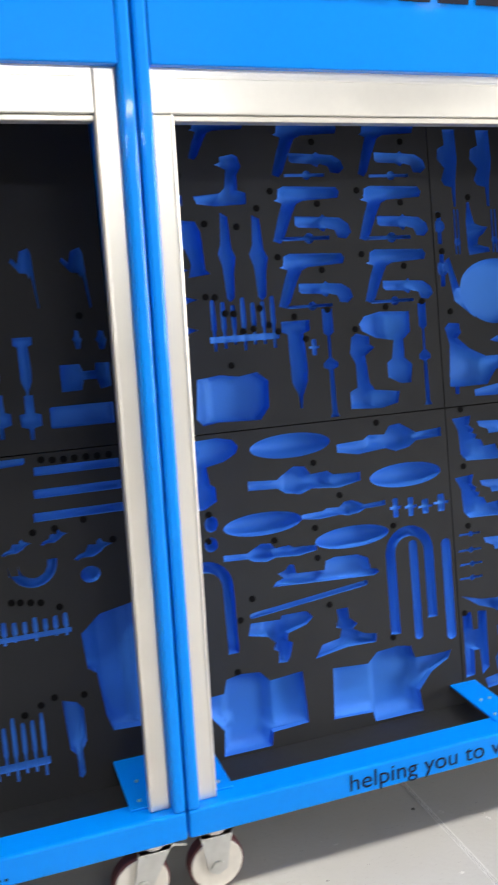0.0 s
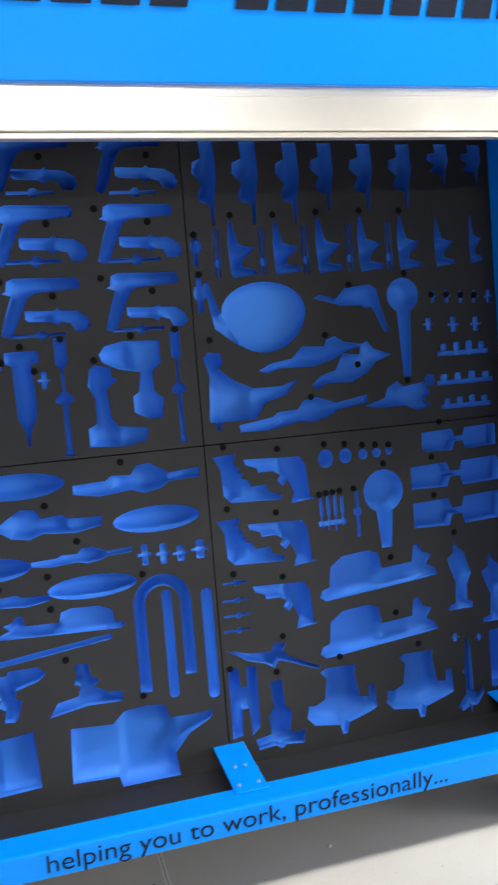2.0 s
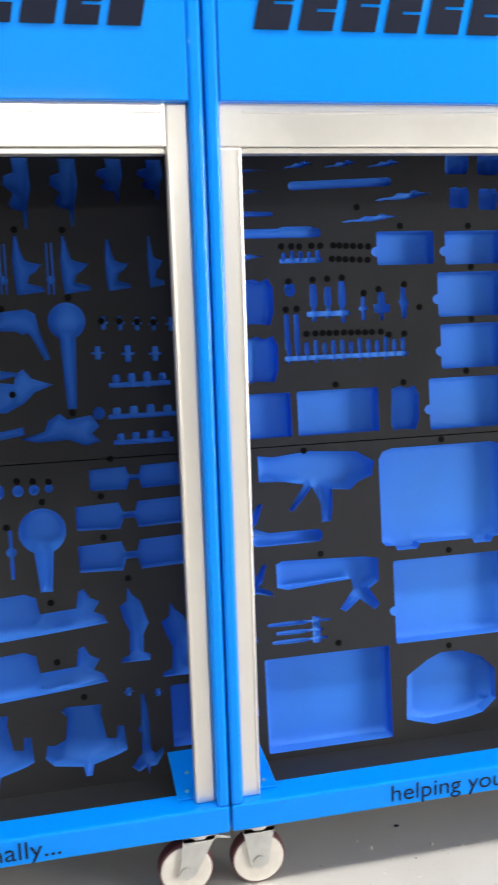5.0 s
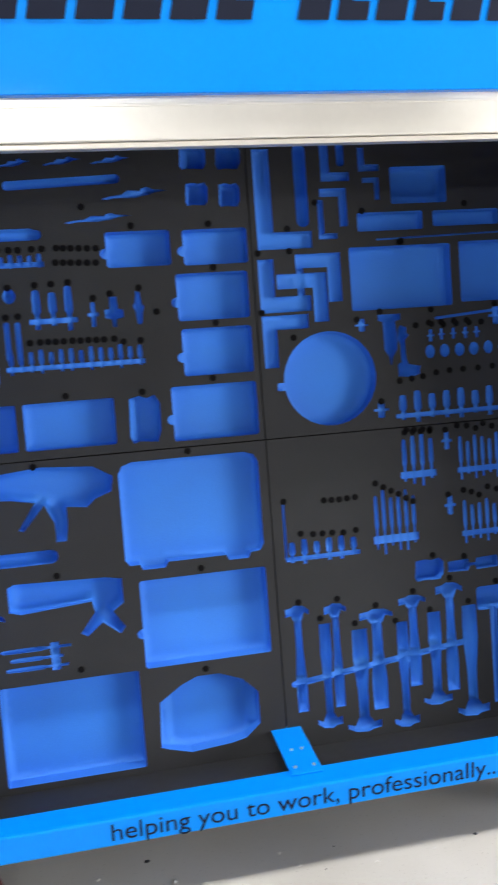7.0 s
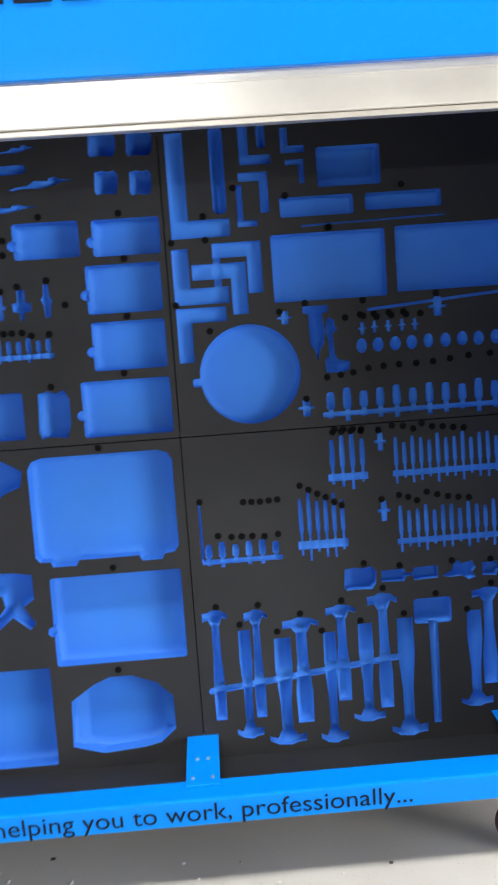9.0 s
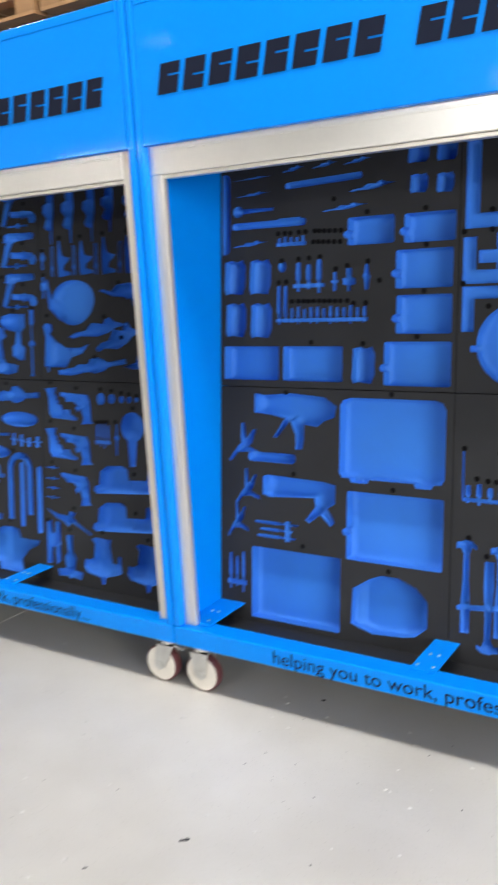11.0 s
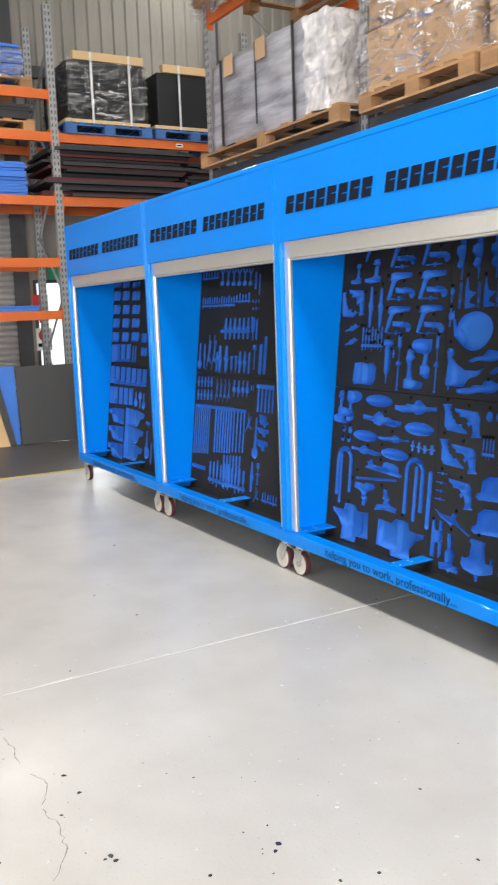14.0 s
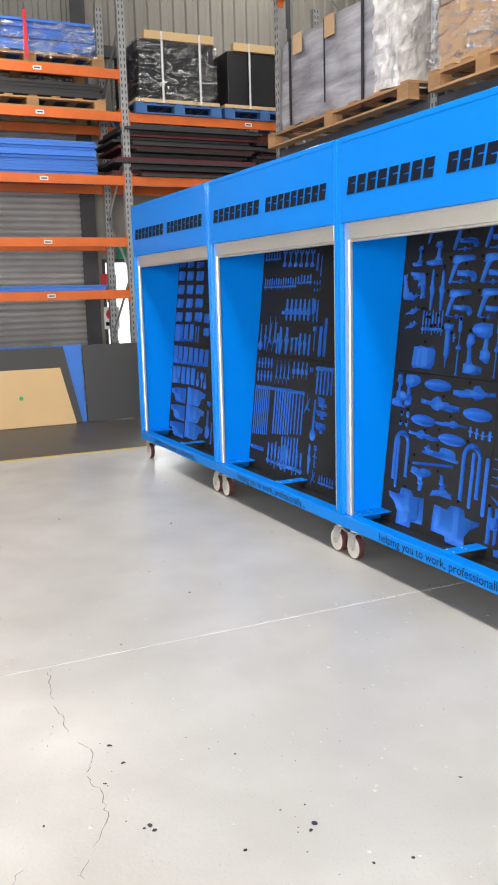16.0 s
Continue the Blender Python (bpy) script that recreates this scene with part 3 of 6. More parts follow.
# unit outlines of hand tools, in a box from 0 to 1
UNIT = {
    "gun": ((.1, .78), (.12, .95), (.2, 1), (.95, .97), (1, .88), (.97, .78), (.46, .74), (.36, .68), (.29, .5), (.16, .1), (.1, 0), (0, .05), (.09, .45), (.16, .7), (.05, .75)),
    "saw": ((0, .93), (.05, 1), (.18, .98), (.2, .85), (.15, .78), (.3, .62), (.42, .55), (.5, .5), (.8, .5), (1, .58), (.85, .38), (.62, .3), (.5, .1), (.14, .1), (.13, 0), (.09, 0), (.08, .1), (.02, .12), (.05, .7)),
    "rev": ((0, .6), (0, .95), (.45, .9), (.5, 1), (.55, .9), (.8, .85), (.95, .6), (1, .25), (.9, 0), (.75, .05), (.7, .35), (.55, .45), (.5, .3), (.4, .45), (.05, .5)),
    "drill": ((0, .85), (.1, .95), (.4, 1), (1, .98), (1, .7), (.85, .6), (.85, .35), (1, .25), (.95, 0), (.75, 0), (.5, .1), (.5, .3), (.6, .35), (.65, .6), (.3, .65), (.05, .75)),
    "knife": ((0, 1), (1, 1), (1, .88), (.75, .85), (.82, .5), (.78, .3), (.58, .15), (.52, 0), (.44, 0), (.42, .15), (.22, .3), (.2, .85), (0, .88)),
    "pump": ((.15, 1), (.85, 1), (.85, .78), (.6, .75), (.6, .55), (1, .5), (1, .46), (.65, .44), (.7, .05), (.85, 0), (.2, 0), (.35, .05), (.35, .44), (0, .46), (0, .5), (.4, .55), (.4, .75), (.15, .78)),
    "boot": ((.1, .95), (.2, 1), (.45, .95), (.45, .85), (.55, .8), (.35, .7), (.4, .35), (.5, .25), (1, .2), (.95, .05), (.6, 0), (0, .03), (0, .25), (.15, .3), (.15, .6), (.05, .75)),
    "blimp": ((0, .2), (0, .5), (.25, .55), (.3, .7), (.45, .65), (.5, .95), (.6, 1), (.7, .75), (.75, .6), (1, .68), (1, .35), (.75, .3), (.68, .1), (.55, 0), (.45, .15), (.2, .05)),
    "wing": ((0, .15), (.08, .35), (.3, .42), (.42, .9), (.52, 1), (.58, .75), (.75, .72), (1, .45), (.95, .3), (.7, .3), (.6, .05), (.45, 0), (.35, .18)),
    "plane": ((0, .1), (.02, .25), (.08, .3), (.1, .75), (.2, .95), (.42, 1), (.5, .9), (.52, .55), (.78, .6), (.8, .95), (.84, 1), (.88, .8), (.95, .7), (.9, .5), (.97, .4), (1, .22), (.6, .12), (.05, 0)),
    "holster": ((0, .97), (.34, 1), (.3, .8), (.38, .7), (.35, .63), (.43, .58), (.4, .5), (.5, .46), (.55, .32), (.76, .34), (.8, .2), (1, .08), (.97, 0), (.22, .05), (.12, .2), (.1, .7)),
    "pistol": ((0, 1), (.82, .94), (.9, .75), (.92, .33), (.93, .13), (1, .05), (.65, 0), (.7, .22), (.62, .5), (.54, .38), (.46, .5), (.52, .6), (.42, .7), (.2, .7), (.18, .8), (.03, .88)),
    "jig": ((.22, .95), (.3, 1), (.72, .98), (.7, .85), (.76, .5), (.88, .48), (.9, .66), (.98, .64), (1, .3), (.9, .25), (.58, .15), (.55, 0), (.48, 0), (.45, .14), (.1, .2), (0, .32), (.03, .5), (.12, .48), (.26, .55), (.3, .85)),
    "pair": ((0, .1), (0, .9), (.4, .95), (.44, .62), (.55, .62), (.58, .95), (.98, 1), (1, .9), (1, .1), (.58, .05), (.55, .4), (.44, .4), (.4, .05)),
    "anvil": ((0, .34), (.02, .90), (.3, .87), (.38, .98), (.55, 1), (.66, .97), (.69, .83), (.85, .82), (1, .83), (.97, .74), (.82, .63), (.71, .45), (.73, .14), (.63, .03), (.5, 0), (.38, .03), (.33, .1), (.31, .32)),
    "spray": ((0, .7), (.05, .95), (.5, .92), (.52, 1), (.9, 1), (1, .85), (.9, .72), (.6, .6), (.58, .45), (.66, .4), (.6, .1), (.55, 0), (.42, .02), (.44, .25), (.36, .32), (.4, .45), (.3, .6)),
    "vice": ((0, .0), (.12, .28), (.4, .35), (.44, .55), (.36, .6), (.4, .8), (.38, 1), (.56, 1), (.58, .75), (.7, .6), (.62, .5), (.8, .35), (1, .3), (.98, .1), (.5, .12)),
    "grip": ((0, .8), (.3, .86), (.4, 1), (.6, .95), (.62, .86), (1, .78), (.98, .6), (.7, .62), (.6, .35), (.45, .2), (.2, 0), (.05, .02), (.3, .3), (.4, .55), (.2, .7)),
    "caliper": ((0, 1), (.25, .8), (.47, .76), (.52, 1), (.64, .93), (.6, .72), (.66, .55), (.78, .38), (1, .08), (.97, 0), (.66, .36), (.55, .46), (.5, .26), (.4, .44), (.22, .6)),
    "nose": ((0, .3), (.3, .5), (.35, .8), (.5, 1), (.6, .8), (.9, .9), (1, .55), (.9, .35), (1, .1), (.8, 0), (.6, .2), (.2, .18)),
    "chisel": ((.4, 1), (.5, 1), (.58, .83), (.62, .3), (.75, .25), (.97, .33), (1, .25), (.75, .1), (.56, .1), (.53, 0), (.45, .1), (.2, .05), (0, .12), (.2, .22), (.33, .27), (.36, .52), (.24, .56), (.35, .63)),
    "clamp": ((.0, 1), (.35, 1), (.4, .72), (.62, .72), (.64, 1), (1, .98), (.98, .1), (.7, 0), (.64, .4), (.4, .4), (.36, .02), (0, 0)),
    "rivet": ((.35, 1), (.6, 1), (.62, .62), (.75, .5), (.68, .22), (1, .2), (.95, .02), (.6, .05), (.5, 0), (.4, .06), (.05, .04), (0, .2), (.32, .24), (.28, .5), (.4, .62)),
    "torch": ((0, .62), (0, .98), (.12, .95), (.45, 1), (.85, .95), (1, .8), (.98, .6), (.85, .52), (.78, .42), (.62, .45), (.62, .2), (.6, 0), (.52, 0), (.52, .25), (.45, .5), (.28, .18), (.24, .2), (.38, .54), (.2, .6)),
    "angle": ((0, .55), (0, .95), (.06, 1), (.85, .95), (1, .9), (1, .5), (.9, .38), (1, .1), (.95, 0), (.8, .22), (.66, .02), (.6, .08), (.74, .4), (.72, .58), (.1, .5)),
    "mug": ((0, .15), (.05, .95), (.35, 1), (.6, .94), (.85, 1), (1, .8), (.98, .25), (.85, .0), (.3, .04), (.08, 0)),
    "case": ((0, .1), (0, .9), (.03, .97), (.1, 1), (.9, 1), (.97, .97), (1, .9), (1, .12), (.97, .06), (.9, .05), (.88, 0), (.74, 0), (.72, .05), (.3, .05), (.28, 0), (.12, 0), (.1, .05), (.03, .05)),
    "octo": ((.02, .72), (.25, .92), (.4, 1), (.62, 1), (.85, .88), (1, .68), (1, .25), (.85, .08), (.7, .04), (.3, 0), (.08, .08), (.0, .12)),
    "plier": ((.38, 1), (.48, 1), (.55, .6), (.75, .85), (.85, .85), (.72, .5), (.62, .42), (.95, .3), (1, .2), (.6, .28), (.3, .25), (.05, .0), (0, .06), (.25, .38), (.38, .5)),
    "brush": ((.3, 1), (.7, 1), (.72, .6), (1, .55), (1, .3), (.62, .25), (.6, 0), (.4, 0), (.38, .25), (.05, .3), (0, .58), (.28, .6)),
    "cleaver": ((0, 1), (.7, .95), (1, .85), (1, .45), (.75, .35), (.78, .05), (.6, 0), (.45, .03), (.45, .3), (.15, .38)),
    "bin": ((0, .82), (.35, .95), (.95, 1), (1, .98), (1, .02), (.4, .03), (.3, .15), (.2, .5), (.05, .55)),
    "scoop": ((0, .72), (.12, .9), (.35, .98), (1, 1), (1, .03), (.5, 0), (.38, .12), (.32, .45), (.02, .5)),
    "flag": ((0, .78), (.08, .85), (.3, .75), (.42, .95), (.75, 1), (.85, .9), (.9, .5), (1, .02), (.93, 0), (.8, .45), (.75, .55), (.7, .5), (.62, .58), (.35, .6), (.2, .68)),
    "fin": ((.35, 1), (.95, 1), (1, .6), (.85, .3), (.8, 0), (.7, 0), (.65, .25), (.3, .28), (.15, .35), (.35, .5), (0, .62), (.05, .75), (.4, .8)),
    "fin2": ((.35, 1), (.5, .9), (.75, .8), (1, .5), (.8, .35), (.78, .12), (1, .08), (.98, .0), (0, .0), (.02, .06), (.3, .1), (.35, .4), (.15, .6), (.05, .75), (.3, .82)),
    "nozzle": ((.08, 1), (.18, 1), (.28, .75), (.38, .6), (.62, .55), (.95, .52), (.75, .4), (.52, .33), (.45, .2), (.95, .13), (1, .05), (.1, 0), (.04, .1), (0, .6)),
    "fish": ((0, .1), (.12, .3), (.3, .4), (.4, .75), (.6, .7), (.62, .9), (.7, 1), (.78, .8), (1, .65), (.8, .5), (.7, .3), (.5, .1), (.2, .12), (.08, 0)),
    "spanner": ((.1, 1), (.35, .9), (.5, .78), (.65, .9), (.9, 1), (1, .82), (.7, .68), (.62, .3), (.9, .2), (.95, .05), (.5, 0), (.05, .05), (.1, .2), (.38, .3), (.3, .68), (0, .82)),
    "blade": ((.3, 1), (.7, .95), (.8, .6), (1, .5), (.85, .35), (.75, .05), (.5, 0), (.3, .05), (.2, .4), (0, .55), (.2, .65)),
}


STEPPED = {"anvil": (.36, .71), "blimp": (.36, .72), "saw": (.0, .45), "boot": (.12, .5), "drill": (.0, .55), "plane": (.08, .5), "jig": (.2, .8), "mug": (.25, 1.0),
           "wing": (.3, .7), "holster": (.0, .4), "pistol": (.55, 1.0), "rev": (.0, .45), "gun": (.2, 1.0), "fish": (.3, .75), "spray": (.3, .62),
           "vice": (.3, .72), "fin": (.3, 1.0), "fin2": (.25, .8), "octo": (.1, .9), "flag": (.35, .9), "egg": (.3, .85), "bin": (.25, .8), "scoop": (.3, 1.0)}


def unit_shape(name, w, h):
    return [[((x - .5) * w, (y - .5) * h) for x, y in UNIT[name]]]


def outlines(kind, w, h, n=5):
    """The closed outlines whose union makes one pocket, centred on 0, 0."""
    if kind in UNIT:
        return unit_shape(kind, w, h)
    if kind == "box":
        return [rrect(w, h, 0.006)]
    if kind == "notched":
        return [rrect(w, h, 0.008), shift(ring(0.016, 0.014, 12), -w / 2, -h * 0.1)]
    if kind == "ell":
        return [ring(w / 2, h / 2)]
    if kind == "disc":
        return [ring(w / 2, h / 2, 36), shift(rrect(0.03, 0.022, 0.006), -w / 2 - 0.004, -h * 0.05)]
    if kind == "egg":
        return [[(x * (1 + 0.12 * y / (h / 2)), y) for x, y in ring(w / 2, h / 2, 32)], [(-w / 2 + 0.03, -h * .1), (-w / 2 - .004, h * .1), (-w / 2 - .03, h * .55), (-w / 2 - .042, h * .5), (-w / 2 - .02, -h * .12), (-w * .3, -h * .4)]]
    if kind == "paddle":
        r = w / 2
        return [shift(ring(r, r), 0, h / 2 - r), [(-r * .45, h / 2 - 1.5 * r), (r * .45, h / 2 - 1.5 * r), (r * .25, -h / 2), (-r * .25, -h / 2)]]
    if kind == "arch":
        t = w * 0.2
        out, inn = ring(w / 2, w / 2, 16, 0, 180), ring(w / 2 - t, w / 2 - t, 16, 180, 0)
        c = h / 2 - w / 2
        return [shift(out, 0, c) + [(-w / 2, -h / 2), (-w / 2 + t, -h / 2)] + shift(inn, 0, c) + [(w / 2 - t, -h / 2 + .03), (w / 2, -h / 2 + .03)]]
    if kind == "ell_l":
        t = min(w, h) * 0.3
        return [[(-w / 2, h / 2), (-w / 2 + t, h / 2), (-w / 2 + t, -h / 2 + t), (w / 2, -h / 2 + t), (w / 2, -h / 2), (-w / 2, -h / 2)]]
    if kind == "comb":
        p, pins = w / n, []
        for i in range(n):
            x = -w / 2 + (i + .5) * p
            k = 0.86 + 0.14 * math.sin(i * 2.3 + n)
            pins.append([(x + dx * p, dy * h * k) for dx, dy in ((-.2, .47), (-.1, .5), (.1, .5), (.2, .47), (.25, .25), (.25, -.05), (.15, -.12), (.15, -.48), (-.15, -.48), (-.15, -.12), (-.25, -.05), (-.25, .25))])
        return pins + [shift(rrect(w, max(.013, h * .12), 0.002, 2), 0, -h * .25)]
    if kind == "rakes":
        p = w / n
        return [shift(rrect(p * .45, h, 0.002, 2), -w / 2 + (i + .5) * p, 0) for i in range(n)] + [shift(rrect(w, .022, 0.002, 2), 0, h * .32)]
    if kind == "hammer":
        hw = w * .42
        return [[(-hw * .34, h * .42), (-hw * .36, h * .1), (-hw * .56, -h * .2), (-hw * .52, -h * .48), (hw * .52, -h * .48), (hw * .56, -h * .2), (hw * .36, h * .1), (hw * .34, h * .42)],
                [(-w / 2, h * .40), (-w / 2, h * .472), (-w * .25, h * .48), (-w * .1, h / 2), (w * .25, h * .49), (w / 2, h * .45), (w / 2, h * .405), (w * .28, h * .43), (w * .17, h * .36), (-w * .17, h * .36), (-w * .28, h * .41)]]
    if kind == "mallet":
        return [shift(rrect(w, h * .2, .01), 0, h * .4), [(-w * .12, h * .35), (-w * .1, -h / 2), (w * .1, -h / 2), (w * .12, h * .35)]]
    if kind == "rod":
        return [rrect(w, h, min(w, h) * .45, 3)]
    if kind == "pins":
        return [shift(rrect(.0055, h, .002, 2), -w * .27, 0), shift(rrect(.0055, h, .002, 2), w * .27, 0), shift(ring(.011, .011, 12), 0, -h * .22)]
    if kind == "key":
        return [rrect(w, max(h * .35, .004), .001, 1), shift(ring(h * .5, h * .5, 10), w * .05, 0)]
    if kind == "spool":
        return [shift(rrect(w * .45, h, .004, 2), 0, 0), rrect(w, h * .16, .002, 2)]
    return [rrect(w, h, 0.006)]


PANELS = {}
PARTLABEL = {"ell": "blue oval hollow", "egg": "blue round hollow with a handle slot", "disc": "large round blue hollow", "comb": "row of pin slots", "hammer": "hammer-shaped blue pocket"}


def pk(cab, kind, u, v, w, h, turn=0.0, flip=False, n=5, depth=None):
    """Adds one pocket at u, v metres from the foam's lower left corner; the panel is found from its centre."""
    side, row = (u > UM), (v > VM)
    polys = []
    c, s = math.cos(radians(turn)), math.sin(radians(turn))
    x0, x1 = (UM + .008, U1 - .008) if side else (U0 + .008, UM - .008)
    y0, y1 = (VM + .008, V1 - .008) if row else (V0 + .008, VM - .008)
    for p in outlines(kind, w, h, n):
        q = [(-x, y) for x, y in p][::-1] if flip else p
        q = [(u + x * c - y * s, v + x * s + y * c) for x, y in q]
        polys.append([(min(max(x, x0), x1), min(max(y, y0), y1)) for x, y in q])
    if depth is None:
        depth = 0.03 if kind == "hammer" else 0.02 if kind in ("comb", "rakes", "ell_l", "spanner", "spool") else 0.055 if min(w, h) > .06 else (0.04 if min(w, h) > .03 else 0.026)
    PANELS.setdefault((cab, side, row), ([], []))[0].append((kind, polys, depth))


def dot(cab, u, v):
    PANELS.setdefault((cab, u > UM, v > VM), ([], []))[1].append((u, v))


def plug_mesh():
    bm = cyl(pose(0, 0, 0, 90), 0.0088, 0.003, 12)
    me = bpy.data.meshes.new("locating_plug")
    bm.to_mesh(me)
    bm.free()
    me.materials.append(M_HOLE)
    return me


PLUG = plug_mesh()


GRAIN = 0.011


def in_outline(q, pts):
    """Which points lie inside the closed outline q."""
    near = np.nonzero(((pts >= q.min(0)) & (pts <= q.max(0))).all(1))[0]
    inside = np.zeros(len(near), bool)
    px, py = pts[near, 0], pts[near, 1]
    for (ax, ay), (bx, by) in zip(q, np.roll(q, -1, 0)):
        if ay != by:
            inside ^= ((ay > py) != (by > py)) & (px < (bx - ax) * (py - ay) / (by - ay) + ax)
    out = np.zeros(len(pts), bool)
    out[near[inside]] = True
    return out


def edge_distance(pts, a, b):
    """Each point's distance to the nearest of the edges a to b."""
    if len(pts) == 0:
        return np.zeros(0)
    d = b - a
    t = np.clip(((pts[:, None] - a[None]) * d[None]).sum(2) / np.maximum((d * d).sum(1), 1e-12)[None], 0, 1)
    return np.sqrt(((pts[:, None] - a[None] - t[..., None] * d[None]) ** 2).sum(2)).min(1)


SQUARE = ("box", "notched", "case", "octo", "disc", "bin", "mug", "pair", "ell_l", "cleaver")


def build_panel(key, label):
    from mathutils.geometry import delaunay_2d_cdt
    cab, side, row = key
    pockets, dots = PANELS.get(key, ([], []))
    x0, x1 = (UM + .0015, U1) if side else (U0, UM - .0015)
    y0, y1 = (VM + .0015, V1) if row else (V0, VM - .0015)
    verts = [Vector(p) for p in ((x0, y0), (x1, y0), (x1, y1), (x0, y1))]
    faces, owner = [[0, 1, 2, 3]], [-1]
    for i, (kind, polys, depth) in enumerate(pockets):
        for poly in polys:
            clean = [p for k, p in enumerate(poly) if (Vector(p) - Vector(poly[k - 1])).length > 2e-4]
            if len(clean) < 3:
                continue
            area = sum(a[0] * b[1] - b[0] * a[1] for a, b in zip(clean, clean[1:] + clean[:1]))
            if abs(area) < 1e-6:
                continue
            clean = clean if area > 0 else clean[::-1]
            faces.append(list(range(len(verts), len(verts) + len(clean))))
            verts += [Vector(p) for p in clean]
            owner.append(i)
    # loose points inside the pockets carry the rounded hollows
    grid = np.stack(np.meshgrid(np.arange(x0 + .006, x1, GRAIN), np.arange(y0 + .006, y1, GRAIN)), -1).reshape(-1, 2)
    grid = grid + np.random.RandomState(7).uniform(-.001, .001, grid.shape)
    keep = np.zeros(len(grid), bool)
    for face in faces[1:]:
        keep |= in_outline(np.array([verts[i] for i in face]), grid)
    grid = grid[keep]
    for face in faces[1:]:
        q = np.array([verts[i] for i in face])
        grid = grid[edge_distance(grid, q, np.roll(q, -1, 0)) > .0045]
    verts += [Vector(p) for p in grid.tolist()]
    nv, ne, nf, _, _, _ = delaunay_2d_cdt(verts, [], faces, 1, 1e-5)
    # which pockets hold each triangle's centre; pockets that overlap are joined
    mids = np.array([[sum(nv[i][k] for i in f) / len(f) for k in (0, 1)] for f in nf])
    held = [set() for _ in nf]
    for face, own in zip(faces[1:], owner[1:]):
        q = np.array([verts[i] for i in face])
        for k in np.nonzero(in_outline(q, mids))[0]:
            held[k].add(own)
    root = list(range(len(pockets)))

    def find(i):
        while root[i] != i:
            i = root[i]
        return i

    for ids in held:
        ids = sorted(ids)
        for j in ids[1:]:
            root[max(find(j), find(ids[0]))] = min(find(j), find(ids[0]))
    groups = {}
    for f, ids in zip(nf, held):
        groups.setdefault(find(min(ids)) if ids else -1, []).append(f)
    # front layer with the slab's edges
    bm = bmesh.new()
    vm = {}

    def vert(i):
        if i not in vm:
            vm[i] = bm.verts.new((nv[i][0], 0, nv[i][1]))
        return vm[i]

    for f in groups.get(-1, ()):
        try:
            bm.faces.new([vert(i) for i in f])
        except ValueError:
            pass
    corners = [(x0, y0), (x1, y0), (x1, y1), (x0, y1)]
    fr = [bm.verts.new((x, 0, y)) for x, y in corners]
    bk = [bm.verts.new((x, THICK, y)) for x, y in corners]
    for i in range(4):
        bm.faces.new((fr[i], fr[(i + 1) % 4], bk[(i + 1) % 4], bk[i]))
    bm.faces.new(bk)
    panel = part("foam_panel", bm, M_FOAM, CABINETS[cab], label)
    panel.matrix_basis = pose(0, FOAM_Y, FOAM_Z, -math.degrees(math.atan(SLOPE)))
    for gid, tris in groups.items():
        if gid < 0:
            continue
        kind, _, depth = pockets[gid]
        count = {}
        for f in tris:
            for a, b in zip(f, f[1:] + f[:1]):
                k = (min(a, b), max(a, b))
                count.setdefault(k, []).append((a, b))
        rim = [v[0] for v in count.values() if len(v) == 1]
        used = sorted({i for f in tris for i in f})
        pts = np.array([nv[i][:] for i in used])
        ra, rb = np.array([nv[a][:] for a, b in rim]), np.array([nv[b][:] for a, b in rim])
        dist = edge_distance(pts, ra, rb)
        reach = max(dist.max(), 1e-4)
        lip = .12 if kind in ("ell", "egg", "paddle") else (.8 if kind in SQUARE else .42)
        radius = reach if kind in ("ell", "egg") else (.016 if kind in SQUARE else min(.03, reach))
        fall = np.sqrt(np.clip(1 - (1 - np.minimum(dist / radius, 1)) ** 2, 0, 1))
        deep = depth * (lip + (1 - lip) * fall)
        if kind in STEPPED:
            # a deeper seat across the middle of the hollow
            along = (pts[:, 0] - pts[:, 0].min()) / max(np.ptp(pts[:, 0]), 1e-4)
            a, b = STEPPED[kind]
            deep = deep * np.where((along > a) & (along < b), 1.0, .66)
        bm = bmesh.new()
        floor_v = {i: bm.verts.new((nv[i][0], float(z), nv[i][1])) for i, z in zip(used, deep)}
        rim_v = {i: bm.verts.new((nv[i][0], 0, nv[i][1])) for e in rim for i in e}
        for a, b in rim:
            try:
                bm.faces.new((rim_v[a], rim_v[b], floor_v[b], floor_v[a]))
            except ValueError:
                pass
        for f in tris:
            try:
                bm.faces.new([floor_v[i] for i in f]).smooth = True
            except ValueError:
                pass
        ob = part("tool_pocket", bm, M_FBLUE, panel, PARTLABEL.get(kind, ""))
    for u, v in dots:
        plug = new("locating_plug", PLUG)
        plug.parent = panel
        plug.location = (u, 0, v)
    return panel


pk(2, "gun", 0.541, 1.560, 0.195, 0.146)
pk(2, "gun", 0.782, 1.561, 0.178, 0.149)
pk(2, "gun", 0.533, 1.390, 0.200, 0.149)
pk(2, "gun", 0.783, 1.388, 0.198, 0.148)
pk(2, "gun", 0.534, 1.217, 0.200, 0.144)
pk(2, "gun", 0.786, 1.218, 0.196, 0.146)
pk(2, "rev", 0.573, 1.524, 0.158, 0.057)
pk(2, "rev", 0.824, 1.524, 0.157, 0.060)
pk(2, "rev", 0.579, 1.356, 0.163, 0.066)
pk(2, "rev", 0.820, 1.353, 0.158, 0.062)
pk(2, "rev", 0.573, 1.182, 0.157, 0.061)
pk(2, "rev", 0.822, 1.178, 0.155, 0.060)
pk(2, "key", 0.536, 1.492, 0.115, 0.025)
